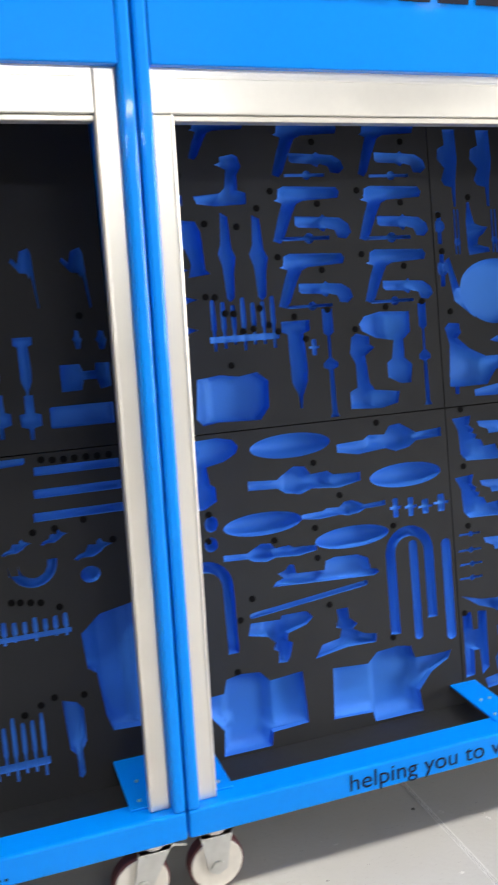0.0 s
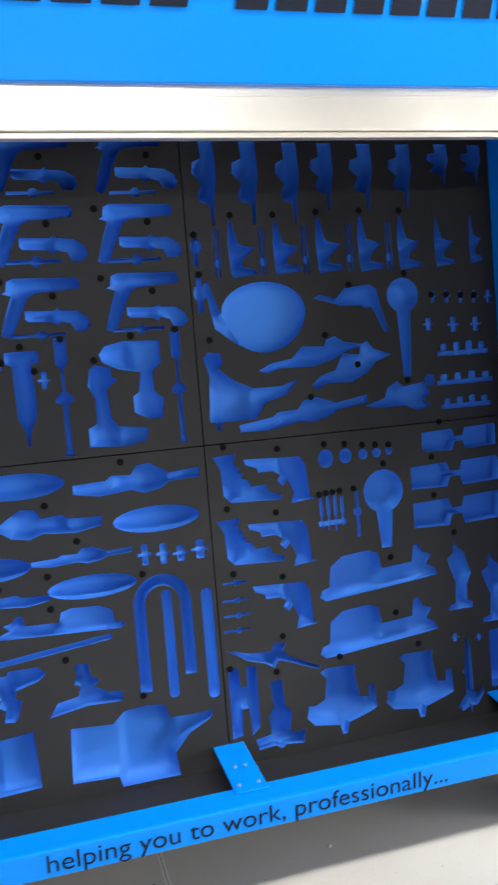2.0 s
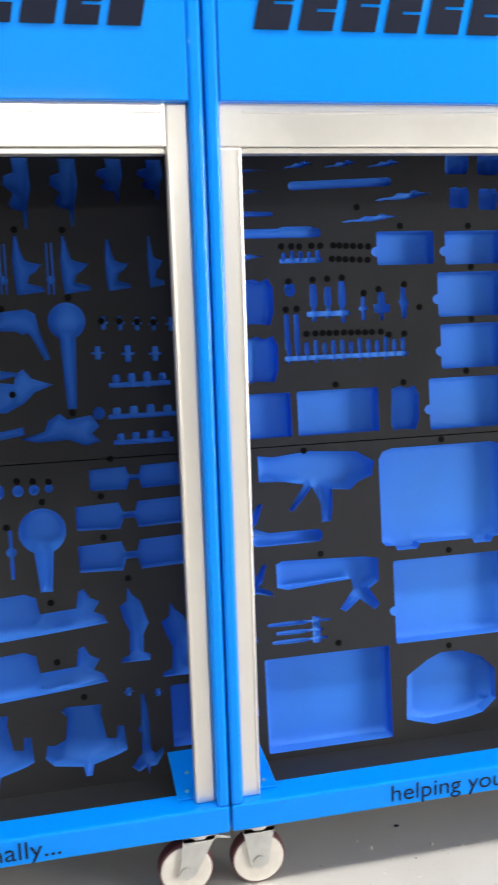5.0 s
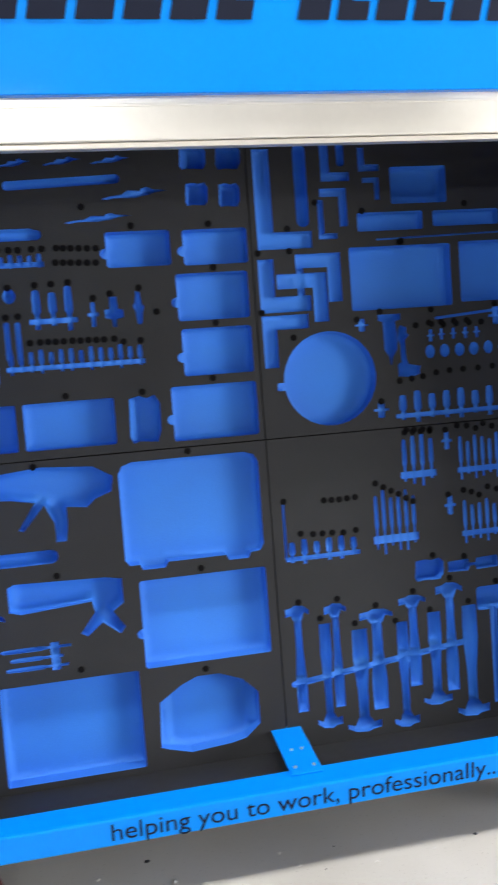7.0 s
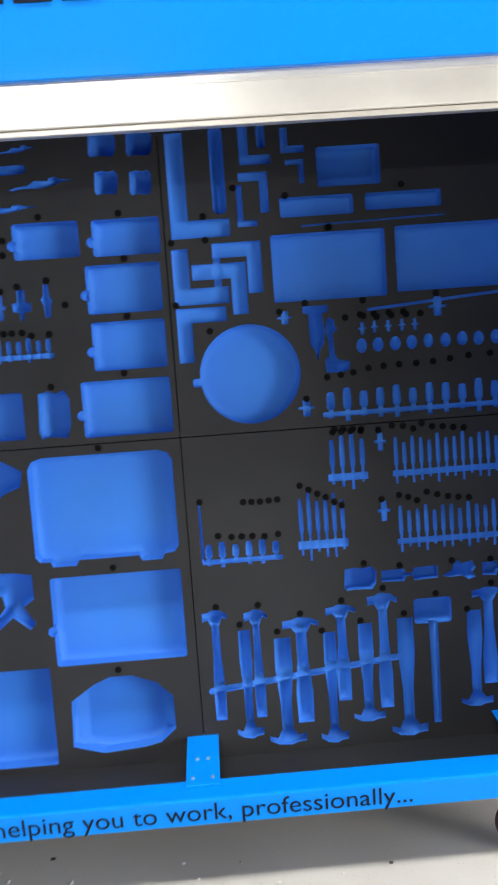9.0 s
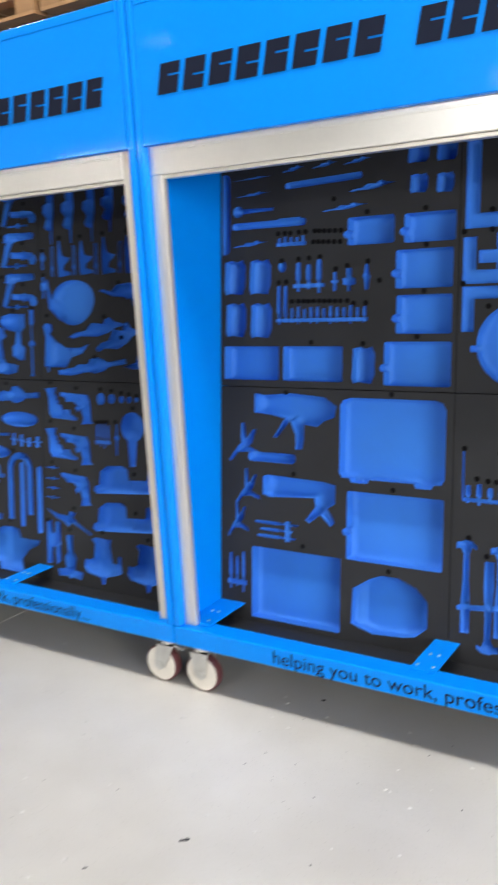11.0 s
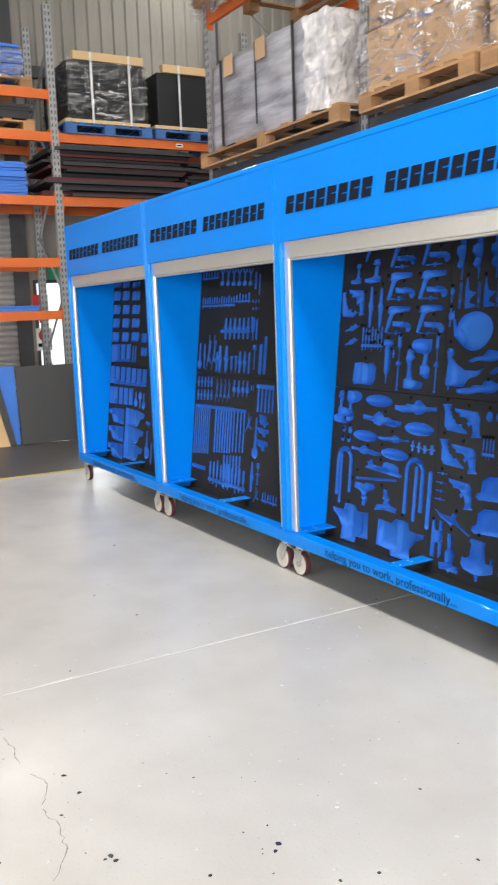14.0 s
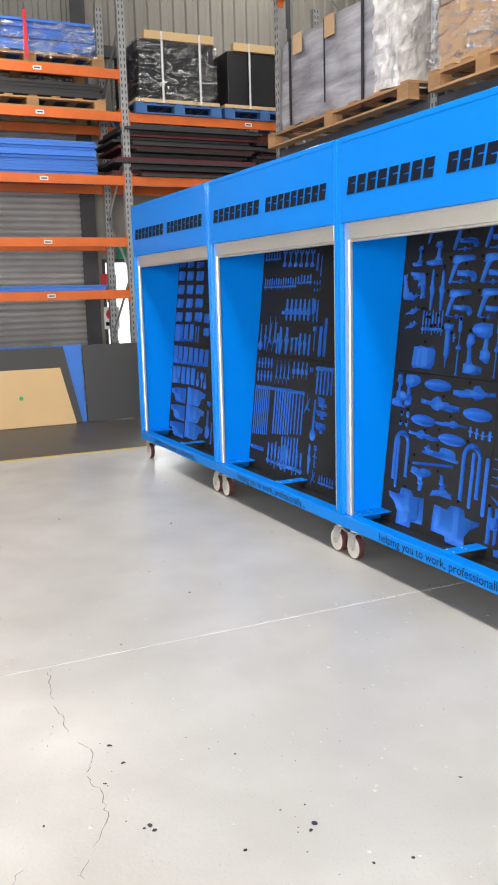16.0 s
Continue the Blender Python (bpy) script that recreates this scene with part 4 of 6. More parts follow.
pk(2, "key", 0.786, 1.488, 0.119, 0.025)
pk(2, "key", 0.528, 1.327, 0.133, 0.029)
pk(2, "key", 0.775, 1.321, 0.132, 0.029)
pk(2, "key", 0.523, 1.148, 0.131, 0.024)
pk(2, "key", 0.771, 1.148, 0.132, 0.025)
pk(2, "gun", 0.297, 1.583, 0.153, 0.099)
pk(2, "boot", 0.296, 1.482, 0.141, 0.131, flip=True)
pk(2, "boot", 0.146, 1.474, 0.097, 0.115, flip=True)
pk(2, "pistol", 0.171, 1.314, 0.162, 0.151)
pk(2, "blade", 0.301, 1.286, 0.047, 0.230)
pk(2, "blade", 0.388, 1.281, 0.051, 0.222)
pk(2, "fish", 0.140, 1.252, 0.112, 0.041)
pk(2, "fish", 0.145, 1.175, 0.137, 0.050)
pk(2, "fish", 0.145, 1.098, 0.124, 0.049)
pk(2, "comb", 0.332, 1.112, 0.192, 0.141, n=7)
pk(2, "knife", 0.476, 0.995, 0.081, 0.234)
pk(2, "spool", 0.525, 1.038, 0.030, 0.044)
pk(2, "pump", 0.570, 0.992, 0.043, 0.294)
pk(2, "boot", 0.697, 0.961, 0.151, 0.211)
pk(2, "drill", 0.741, 1.020, 0.155, 0.202)
pk(2, "pump", 0.860, 0.994, 0.036, 0.286)
pk(2, "mug", 0.284, 0.922, 0.205, 0.127)
pk(2, "drill", 0.215, 0.732, 0.140, 0.184, flip=True)
pk(2, "ell", 0.433, 0.782, 0.232, 0.066)
pk(2, "blimp", 0.731, 0.770, 0.326, 0.077)
pk(2, "blimp", 0.468, 0.686, 0.328, 0.078, flip=True)
pk(2, "ell", 0.772, 0.662, 0.225, 0.068)
pk(2, "ell", 0.337, 0.582, 0.223, 0.062)
pk(2, "blimp", 0.575, 0.591, 0.253, 0.042)
pk(2, "spool", 0.733, 0.572, 0.036, 0.055)
pk(2, "spool", 0.781, 0.569, 0.038, 0.054)
pk(2, "spool", 0.827, 0.564, 0.045, 0.042)
pk(2, "spool", 0.879, 0.568, 0.049, 0.050)
pk(2, "ell", 0.594, 0.510, 0.225, 0.061)
pk(2, "blimp", 0.352, 0.504, 0.266, 0.051, flip=True)
pk(2, "mug", 0.114, 0.639, 0.104, 0.014)
pk(2, "torch", 0.118, 0.679, 0.104, 0.093)
pk(2, "ell", 0.137, 0.603, 0.032, 0.037)
pk(2, "ell", 0.194, 0.601, 0.036, 0.042)
pk(2, "ell", 0.132, 0.547, 0.032, 0.034)
pk(2, "ell", 0.189, 0.547, 0.036, 0.039)
pk(2, "plane", 0.509, 0.427, 0.317, 0.070, flip=True)
pk(2, "rod", 0.454, 0.357, 0.354, 0.015, turn=6)
pk(2, "spray", 0.363, 0.261, 0.189, 0.131)
pk(2, "vice", 0.551, 0.252, 0.189, 0.126)
pk(2, "arch", 0.767, 0.364, 0.152, 0.305)
pk(2, "rod", 0.779, 0.329, 0.026, 0.289)
pk(2, "rod", 0.885, 0.314, 0.030, 0.297)
pk(2, "arch", 0.165, 0.361, 0.149, 0.287)
pk(2, "rod", 0.136, 0.317, 0.026, 0.289)
pk(2, "anvil", 0.688, 0.049, 0.382, 0.258)
pk(2, "anvil", 0.251, 0.058, 0.339, 0.262, flip=True)
pk(2, "fin", 0.972, 1.506, 0.064, 0.213)
pk(2, "fin", 1.081, 1.505, 0.071, 0.212)
pk(2, "fin", 1.197, 1.503, 0.066, 0.209)
pk(2, "fin", 1.295, 1.518, 0.065, 0.176)
pk(2, "fin", 1.408, 1.516, 0.067, 0.175)
pk(2, "fin", 1.523, 1.517, 0.069, 0.168)
pk(2, "fin", 1.639, 1.546, 0.066, 0.109)
pk(2, "fin", 1.742, 1.547, 0.065, 0.102)
pk(2, "nozzle", 1.058, 1.337, 0.075, 0.148)
pk(2, "nozzle", 1.181, 1.336, 0.077, 0.138)
pk(2, "nozzle", 1.301, 1.338, 0.075, 0.147)
pk(2, "nozzle", 1.422, 1.337, 0.075, 0.147)
pk(2, "nozzle", 1.539, 1.336, 0.073, 0.145)
pk(2, "nozzle", 1.646, 1.333, 0.063, 0.132)
pk(2, "nozzle", 1.744, 1.339, 0.040, 0.134)
pk(2, "key", 0.933, 1.342, 0.090, 0.036, turn=90)
pk(2, "key", 0.935, 1.224, 0.090, 0.041, turn=90)
pk(2, "pins", 0.990, 1.329, 0.020, 0.126)
pk(2, "pins", 1.113, 1.329, 0.021, 0.123)
pk(2, "pins", 1.233, 1.329, 0.022, 0.125)
pk(2, "pins", 1.360, 1.329, 0.023, 0.125)
pk(2, "pins", 1.476, 1.328, 0.023, 0.131)
pk(2, "egg", 1.104, 1.158, 0.231, 0.186)
pk(2, "flag", 1.354, 1.163, 0.217, 0.132)
pk(2, "paddle", 1.508, 1.106, 0.095, 0.272)
pk(2, "fish", 1.235, 1.053, 0.318, 0.086)
pk(2, "saw", 1.059, 0.974, 0.259, 0.205)
pk(2, "fish", 1.343, 1.017, 0.241, 0.122)
pk(2, "blimp", 1.198, 0.900, 0.371, 0.066, turn=6)
pk(2, "nose", 1.474, 0.917, 0.200, 0.087)
pk(2, "spool", 1.600, 1.187, 0.025, 0.036)
pk(2, "spool", 1.643, 1.185, 0.025, 0.038)
pk(2, "spool", 1.686, 1.182, 0.025, 0.037)
pk(2, "spool", 1.729, 1.180, 0.026, 0.037)
pk(2, "spool", 1.774, 1.177, 0.026, 0.037)
pk(2, "spool", 1.581, 1.110, 0.034, 0.036)
pk(2, "spool", 1.658, 1.105, 0.035, 0.044)
pk(2, "spool", 1.729, 1.102, 0.035, 0.039)
pk(2, "comb", 1.684, 1.036, 0.159, 0.044, n=4)
pk(2, "comb", 1.686, 0.953, 0.176, 0.038, n=4)
pk(2, "comb", 1.685, 0.885, 0.156, 0.037, n=4)
pk(2, "rod", 1.574, 0.955, 0.031, 0.033)
pk(2, "holster", 1.024, 0.739, 0.183, 0.136)
pk(2, "holster", 1.021, 0.570, 0.183, 0.132)
pk(2, "pistol", 1.111, 0.723, 0.192, 0.132)
pk(2, "pistol", 1.106, 0.551, 0.187, 0.130)
pk(2, "pistol", 1.102, 0.380, 0.178, 0.134)
pk(2, "key", 0.966, 0.464, 0.070, 0.017)
pk(2, "key", 0.964, 0.417, 0.074, 0.017)
pk(2, "key", 0.965, 0.376, 0.074, 0.017)
pk(2, "key", 0.962, 0.335, 0.074, 0.017)
pk(2, "ell", 1.247, 0.767, 0.044, 0.050)
pk(2, "ell", 1.305, 0.769, 0.037, 0.041)
pk(2, "ell", 1.357, 0.768, 0.027, 0.030)
pk(2, "ell", 1.397, 0.768, 0.026, 0.027)
pk(2, "ell", 1.435, 0.770, 0.021, 0.024)
pk(2, "comb", 1.255, 0.619, 0.082, 0.116, n=4)
pk(2, "key", 1.330, 0.605, 0.128, 0.026, turn=90)
pk(2, "paddle", 1.411, 0.610, 0.120, 0.219)
pk(2, "pair", 1.655, 0.782, 0.234, 0.068)
pk(2, "pair", 1.637, 0.684, 0.278, 0.078)
pk(2, "pair", 1.637, 0.577, 0.277, 0.087)
pk(2, "plane", 1.382, 0.437, 0.360, 0.125)
pk(2, "plane", 1.372, 0.281, 0.361, 0.132)
pk(2, "fin2", 1.629, 0.391, 0.078, 0.202)
pk(2, "fin2", 1.741, 0.339, 0.087, 0.201)
pk(2, "caliper", 1.057, 0.238, 0.262, 0.094)
pk(2, "clamp", 0.965, 0.137, 0.080, 0.192)
pk(2, "rivet", 1.060, 0.084, 0.143, 0.191)
pk(2, "jig", 1.244, 0.091, 0.209, 0.195)
pk(2, "jig", 1.484, 0.092, 0.213, 0.194)
pk(2, "chisel", 1.644, 0.088, 0.087, 0.224)
pk(2, "box", 1.750, 0.128, 0.069, 0.171)
pk(2, "spool", 1.604, 0.210, 0.028, 0.024)
pk(2, "spool", 1.682, 0.199, 0.026, 0.022)
dot(2, 0.189, 1.496)
dot(2, 0.563, 1.578)
dot(2, 0.827, 1.579)
dot(2, 0.566, 1.417)
dot(2, 0.816, 1.415)
dot(2, 0.565, 1.242)
dot(2, 0.813, 1.242)
dot(2, 0.434, 1.452)
dot(2, 0.685, 1.450)
dot(2, 0.441, 1.281)
dot(2, 0.686, 1.279)
dot(2, 0.334, 1.363)
dot(2, 0.248, 1.373)
dot(2, 0.393, 1.409)
dot(2, 0.234, 1.188)
dot(2, 0.259, 1.186)
dot(2, 0.283, 1.143)
dot(2, 0.306, 1.141)
dot(2, 0.328, 1.094)
dot(2, 0.357, 1.099)
dot(2, 0.379, 1.151)
dot(2, 0.401, 1.106)
dot(2, 0.474, 1.123)
dot(2, 0.426, 1.087)
dot(2, 0.572, 1.136)
dot(2, 0.650, 1.078)
dot(2, 0.748, 1.133)
dot(2, 0.862, 1.142)
dot(2, 0.287, 1.008)
dot(2, 0.503, 1.062)
dot(2, 0.136, 0.820)
dot(2, 0.692, 0.817)
dot(2, 0.495, 0.728)
dot(2, 0.565, 0.630)
dot(2, 0.485, 0.550)
dot(2, 0.365, 0.533)
dot(2, 0.722, 0.523)
dot(2, 0.485, 0.467)
dot(2, 0.509, 0.332)
dot(2, 0.288, 0.386)
dot(2, 0.250, 0.334)
dot(2, 0.696, 0.205)
dot(2, 0.230, 0.196)
dot(2, 0.132, 0.606)
dot(2, 0.189, 0.627)
dot(2, 0.129, 0.555)
dot(2, 0.183, 0.557)
dot(2, 0.932, 1.378)
dot(2, 0.937, 1.277)
dot(2, 1.032, 1.425)
dot(2, 1.148, 1.423)
dot(2, 1.269, 1.427)
dot(2, 1.394, 1.427)
dot(2, 1.512, 1.424)
dot(2, 0.951, 1.108)
dot(2, 1.349, 1.231)
dot(2, 1.516, 1.254)
dot(2, 1.271, 1.100)
dot(2, 1.361, 1.015)
dot(2, 1.218, 0.938)
dot(2, 1.507, 0.960)
dot(2, 1.595, 1.191)
dot(2, 1.641, 1.189)
dot(2, 1.687, 1.186)
dot(2, 1.729, 1.183)
dot(2, 0.963, 0.827)
dot(2, 1.111, 0.808)
dot(2, 1.245, 0.807)
dot(2, 1.304, 0.802)
dot(2, 1.356, 0.794)
dot(2, 1.395, 0.791)
dot(2, 1.435, 0.787)
dot(2, 0.960, 0.663)
dot(2, 1.094, 0.638)
dot(2, 1.415, 0.736)
dot(2, 1.220, 0.671)
dot(2, 1.240, 0.673)
dot(2, 1.260, 0.674)
dot(2, 1.280, 0.675)
dot(2, 1.322, 0.677)
dot(2, 0.963, 0.488)
dot(2, 1.099, 0.462)
dot(2, 1.419, 0.471)
dot(2, 1.424, 0.312)
dot(2, 1.086, 0.299)
dot(2, 0.932, 0.234)
dot(2, 1.061, 0.204)
dot(2, 1.246, 0.214)
dot(2, 1.487, 0.211)
dot(2, 1.565, 0.739)
dot(2, 1.565, 0.630)
dot(2, 1.595, 0.835)
dot(2, 1.621, 0.516)
pk(3, "notched", 0.614, 1.359, 0.166, 0.091)
pk(3, "notched", 0.816, 1.356, 0.171, 0.092)
pk(3, "notched", 0.800, 1.228, 0.191, 0.123)
pk(3, "notched", 0.802, 1.084, 0.187, 0.124)
pk(3, "notched", 0.783, 0.925, 0.229, 0.144)
pk(3, "mug", 0.595, 0.919, 0.084, 0.124)
pk(3, "box", 0.402, 0.921, 0.231, 0.121)
pk(3, "case", 0.699, 0.665, 0.375, 0.289)
pk(3, "notched", 0.714, 0.372, 0.344, 0.239)
pk(3, "octo", 0.702, 0.109, 0.276, 0.208)
pk(3, "box", 0.340, 0.118, 0.362, 0.267)
pk(3, "torch", 0.333, 0.719, 0.329, 0.198)
pk(3, "angle", 0.351, 0.440, 0.293, 0.163)
pk(3, "rod", 0.241, 0.584, 0.198, 0.036)
pk(3, "mug", 0.773, 1.584, 0.071, 0.057)
pk(3, "mug", 0.866, 1.583, 0.066, 0.061)
pk(3, "mug", 0.777, 1.492, 0.060, 0.059)
pk(3, "mug", 0.863, 1.487, 0.057, 0.061)
pk(3, "rod", 0.435, 1.533, 0.291, 0.023, turn=2)
pk(3, "fish", 0.615, 1.500, 0.167, 0.030)
pk(3, "fish", 0.518, 1.441, 0.171, 0.023)
pk(3, "fish", 0.440, 1.586, 0.095, 0.022)
pk(3, "fish", 0.561, 1.586, 0.100, 0.021)
pk(3, "fish", 0.320, 1.584, 0.082, 0.022)
pk(3, "rod", 0.307, 1.407, 0.104, 0.030)
pk(3, "comb", 0.315, 1.341, 0.117, 0.036, n=5)
pk(3, "comb", 0.385, 1.217, 0.121, 0.116, n=3)
pk(3, "spool", 0.485, 1.198, 0.026, 0.064)
pk(3, "brush", 0.538, 1.202, 0.048, 0.077)
pk(3, "blade", 0.602, 1.209, 0.029, 0.088)
pk(3, "ell", 0.280, 1.256, 0.031, 0.039)
pk(3, "comb", 0.433, 1.087, 0.351, 0.064, n=14)
pk(3, "rod", 0.267, 1.142, 0.014, 0.099)
pk(3, "rod", 0.294, 1.141, 0.014, 0.099)
pk(3, "ell_l", 1.005, 1.471, 0.150, 0.262)
pk(3, "rod", 1.058, 1.504, 0.035, 0.216)
pk(3, "box", 1.391, 1.497, 0.162, 0.099)
pk(3, "box", 1.304, 1.402, 0.188, 0.050)
pk(3, "ell_l", 1.155, 1.564, 0.079, 0.102)
pk(3, "rod", 1.172, 1.583, 0.021, 0.063)
pk(3, "ell_l", 1.146, 1.444, 0.074, 0.102, turn=180)
pk(3, "ell_l", 1.126, 1.413, 0.051, 0.104)
pk(3, "ell_l", 1.251, 1.568, 0.059, 0.063)
pk(3, "ell_l", 1.254, 1.490, 0.047, 0.060, turn=180)
pk(3, "rod", 1.447, 1.357, 0.372, 0.005, turn=1)
pk(3, "ell_l", 0.996, 1.244, 0.140, 0.142)
pk(3, "ell_l", 1.092, 1.259, 0.125, 0.131, turn=180)
pk(3, "ell_l", 1.044, 1.208, 0.138, 0.132, turn=180)
pk(3, "rod", 1.040, 1.251, 0.019, 0.102)
pk(3, "ell_l", 0.991, 1.096, 0.139, 0.128, turn=-90)
pk(3, "disc", 1.106, 0.987, 0.261, 0.257)
pk(3, "box", 1.327, 1.250, 0.293, 0.171)
pk(3, "knife", 1.284, 1.081, 0.065, 0.139)
pk(3, "boot", 1.335, 1.046, 0.065, 0.145)
pk(3, "spool", 1.204, 1.125, 0.039, 0.035)
pk(3, "spool", 1.246, 0.889, 0.043, 0.044)
pk(3, "comb", 1.344, 0.741, 0.106, 0.161, n=4)
pk(3, "comb", 1.052, 0.519, 0.212, 0.071, n=6)
pk(3, "rod", 0.947, 0.580, 0.007, 0.159)
pk(3, "comb", 1.267, 0.574, 0.133, 0.190, n=6)
pk(3, "comb", 1.548, 0.890, 0.520, 0.090, n=12)
pk(3, "ell", 1.399, 1.040, 0.027, 0.038)
pk(3, "ell", 1.442, 1.040, 0.028, 0.037)
pk(3, "ell", 1.487, 1.040, 0.028, 0.037)
pk(3, "ell", 1.530, 1.040, 0.028, 0.037)
pk(3, "ell", 1.574, 1.041, 0.026, 0.037)
pk(3, "ell", 1.619, 1.040, 0.027, 0.037)
pk(3, "ell", 1.663, 1.041, 0.027, 0.037)
pk(3, "ell", 1.706, 1.039, 0.027, 0.037)
pk(3, "ell", 1.751, 1.040, 0.027, 0.037)
pk(3, "ell", 1.794, 1.041, 0.026, 0.038)
pk(3, "spool", 1.403, 1.084, 0.022, 0.035)
pk(3, "spool", 1.435, 1.086, 0.019, 0.032)
pk(3, "spool", 1.471, 1.086, 0.019, 0.032)
pk(3, "spool", 1.507, 1.086, 0.019, 0.033)
pk(3, "spool", 1.541, 1.086, 0.019, 0.033)
pk(3, "rod", 1.600, 1.144, 0.365, 0.008, turn=4)
pk(3, "spool", 1.602, 1.128, 0.046, 0.050)
pk(3, "box", 1.650, 1.255, 0.300, 0.167)
pk(3, "box", 1.526, 1.404, 0.196, 0.043)
pk(3, "comb", 1.629, 0.733, 0.334, 0.133, n=15)
pk(3, "comb", 1.624, 0.549, 0.318, 0.128, n=14)
pk(3, "spool", 1.433, 0.787, 0.031, 0.050)
pk(3, "spool", 1.433, 0.603, 0.034, 0.056)
pk(3, "mug", 1.359, 0.425, 0.088, 0.062)
pk(3, "pair", 1.492, 0.426, 0.152, 0.038)
pk(3, "nose", 1.625, 0.428, 0.091, 0.057)
pk(3, "pair", 1.736, 0.425, 0.095, 0.043)
pk(3, "hammer", 0.965, 0.217, 0.066, 0.310)
pk(3, "hammer", 1.040, 0.163, 0.071, 0.307, turn=180)
pk(3, "hammer", 1.073, 0.213, 0.062, 0.304)
pk(3, "hammer", 1.140, 0.135, 0.099, 0.304, turn=180)
pk(3, "hammer", 1.192, 0.185, 0.097, 0.297)
pk(3, "hammer", 1.267, 0.135, 0.074, 0.315, turn=180)
pk(3, "hammer", 1.301, 0.224, 0.080, 0.271)
pk(3, "hammer", 1.364, 0.168, 0.086, 0.279, turn=180)
pk(3, "hammer", 1.414, 0.220, 0.081, 0.324)
pk(3, "hammer", 1.472, 0.147, 0.098, 0.336, turn=180)
pk(3, "mallet", 1.549, 0.184, 0.102, 0.347)
pk(3, "hammer", 1.660, 0.183, 0.087, 0.274, turn=180)
pk(3, "hammer", 1.700, 0.239, 0.086, 0.273)
pk(3, "hammer", 1.768, 0.188, 0.067, 0.281, turn=180)
pk(3, "hammer", 1.817, 0.235, 0.083, 0.264)
pk(3, "rod", 1.209, 0.178, 0.549, 0.018, turn=6)
pk(3, "rod", 0.039, 1.449, 0.046, 0.283)
pk(3, "fish", 0.155, 1.568, 0.155, 0.010)
pk(3, "fish", 0.157, 1.513, 0.142, 0.015)
pk(3, "paddle", 0.159, 1.456, 0.041, 0.168, turn=90)
pk(3, "rod", 0.222, 1.405, 0.303, 0.025)
pk(3, "fish", 0.146, 1.342, 0.143, 0.022)
pk(3, "mug", 0.083, 1.226, 0.091, 0.123)
pk(3, "mug", 0.190, 1.225, 0.089, 0.123)
pk(3, "mug", 0.088, 1.075, 0.087, 0.123)
pk(3, "mug", 0.195, 1.072, 0.089, 0.124)
pk(3, "box", 0.153, 0.921, 0.230, 0.120)
pk(3, "plier", 0.127, 0.631, 0.138, 0.146)
pk(3, "plier", 0.140, 0.468, 0.107, 0.139)
pk(3, "plier", 0.099, 0.345, 0.092, 0.142)
pk(3, "comb", 0.094, 0.146, 0.083, 0.159, n=3)
pk(3, "comb", 0.264, 0.321, 0.075, 0.184, n=3, turn=90)
dot(3, 0.478, 1.470)
dot(3, 0.600, 1.418)
dot(3, 0.801, 1.415)
dot(3, 0.928, 1.332)
dot(3, 1.013, 1.393)
dot(3, 0.806, 1.302)
dot(3, 0.802, 1.157)
dot(3, 0.782, 1.013)
dot(3, 0.593, 0.991)
dot(3, 0.397, 0.995)
dot(3, 0.699, 0.825)
dot(3, 0.298, 0.820)
dot(3, 0.332, 0.532)
dot(3, 0.710, 0.508)
dot(3, 0.700, 0.231)
dot(3, 0.278, 1.277)
dot(3, 0.345, 1.280)
dot(3, 0.386, 1.281)
dot(3, 0.428, 1.283)
dot(3, 0.488, 1.240)
dot(3, 0.531, 1.249)
dot(3, 0.606, 1.260)
dot(3, 0.648, 1.196)
dot(3, 0.321, 1.136)
dot(3, 0.346, 1.136)
dot(3, 0.366, 1.136)
dot(3, 0.385, 1.135)
dot(3, 0.405, 1.135)
dot(3, 0.427, 1.135)
dot(3, 0.447, 1.134)
dot(3, 0.467, 1.134)
dot(3, 0.487, 1.133)
dot(3, 0.507, 1.133)
dot(3, 0.533, 1.133)
dot(3, 0.556, 1.124)
dot(3, 0.601, 1.125)
dot(3, 0.267, 1.203)
dot(3, 0.297, 1.204)
dot(3, 0.263, 1.370)
dot(3, 0.290, 1.370)
dot(3, 0.312, 1.369)
dot(3, 0.346, 1.370)
dot(3, 0.371, 1.370)
dot(3, 0.407, 1.370)
dot(3, 0.424, 1.369)
dot(3, 0.443, 1.368)
dot(3, 0.463, 1.367)
dot(3, 0.484, 1.366)
dot(3, 0.506, 1.365)
dot(3, 0.402, 1.334)
dot(3, 0.421, 1.333)
dot(3, 0.440, 1.332)
dot(3, 0.460, 1.331)
dot(3, 0.481, 1.330)
dot(3, 0.503, 1.329)
dot(3, 1.332, 1.347)
dot(3, 1.015, 1.334)
dot(3, 0.928, 1.175)
dot(3, 1.010, 1.104)
dot(3, 1.191, 1.141)
dot(3, 1.258, 1.159)
dot(3, 1.247, 0.913)
dot(3, 1.360, 1.115)
dot(3, 1.094, 1.459)
dot(3, 0.949, 0.663)
dot(3, 0.991, 0.570)
dot(3, 1.026, 0.565)
dot(3, 1.053, 0.564)
dot(3, 1.081, 0.563)
dot(3, 1.113, 0.560)
dot(3, 1.149, 0.563)
dot(3, 1.063, 0.655)
dot(3, 1.085, 0.654)
dot(3, 1.107, 0.653)
dot(3, 1.130, 0.654)
dot(3, 1.153, 0.655)
dot(3, 1.214, 0.687)
dot(3, 1.237, 0.674)
dot(3, 1.259, 0.662)
dot(3, 1.281, 0.651)
dot(3, 1.303, 0.637)
dot(3, 1.322, 0.626)
dot(3, 1.309, 0.821)
dot(3, 1.332, 0.821)
dot(3, 1.356, 0.820)
dot(3, 1.383, 0.819)
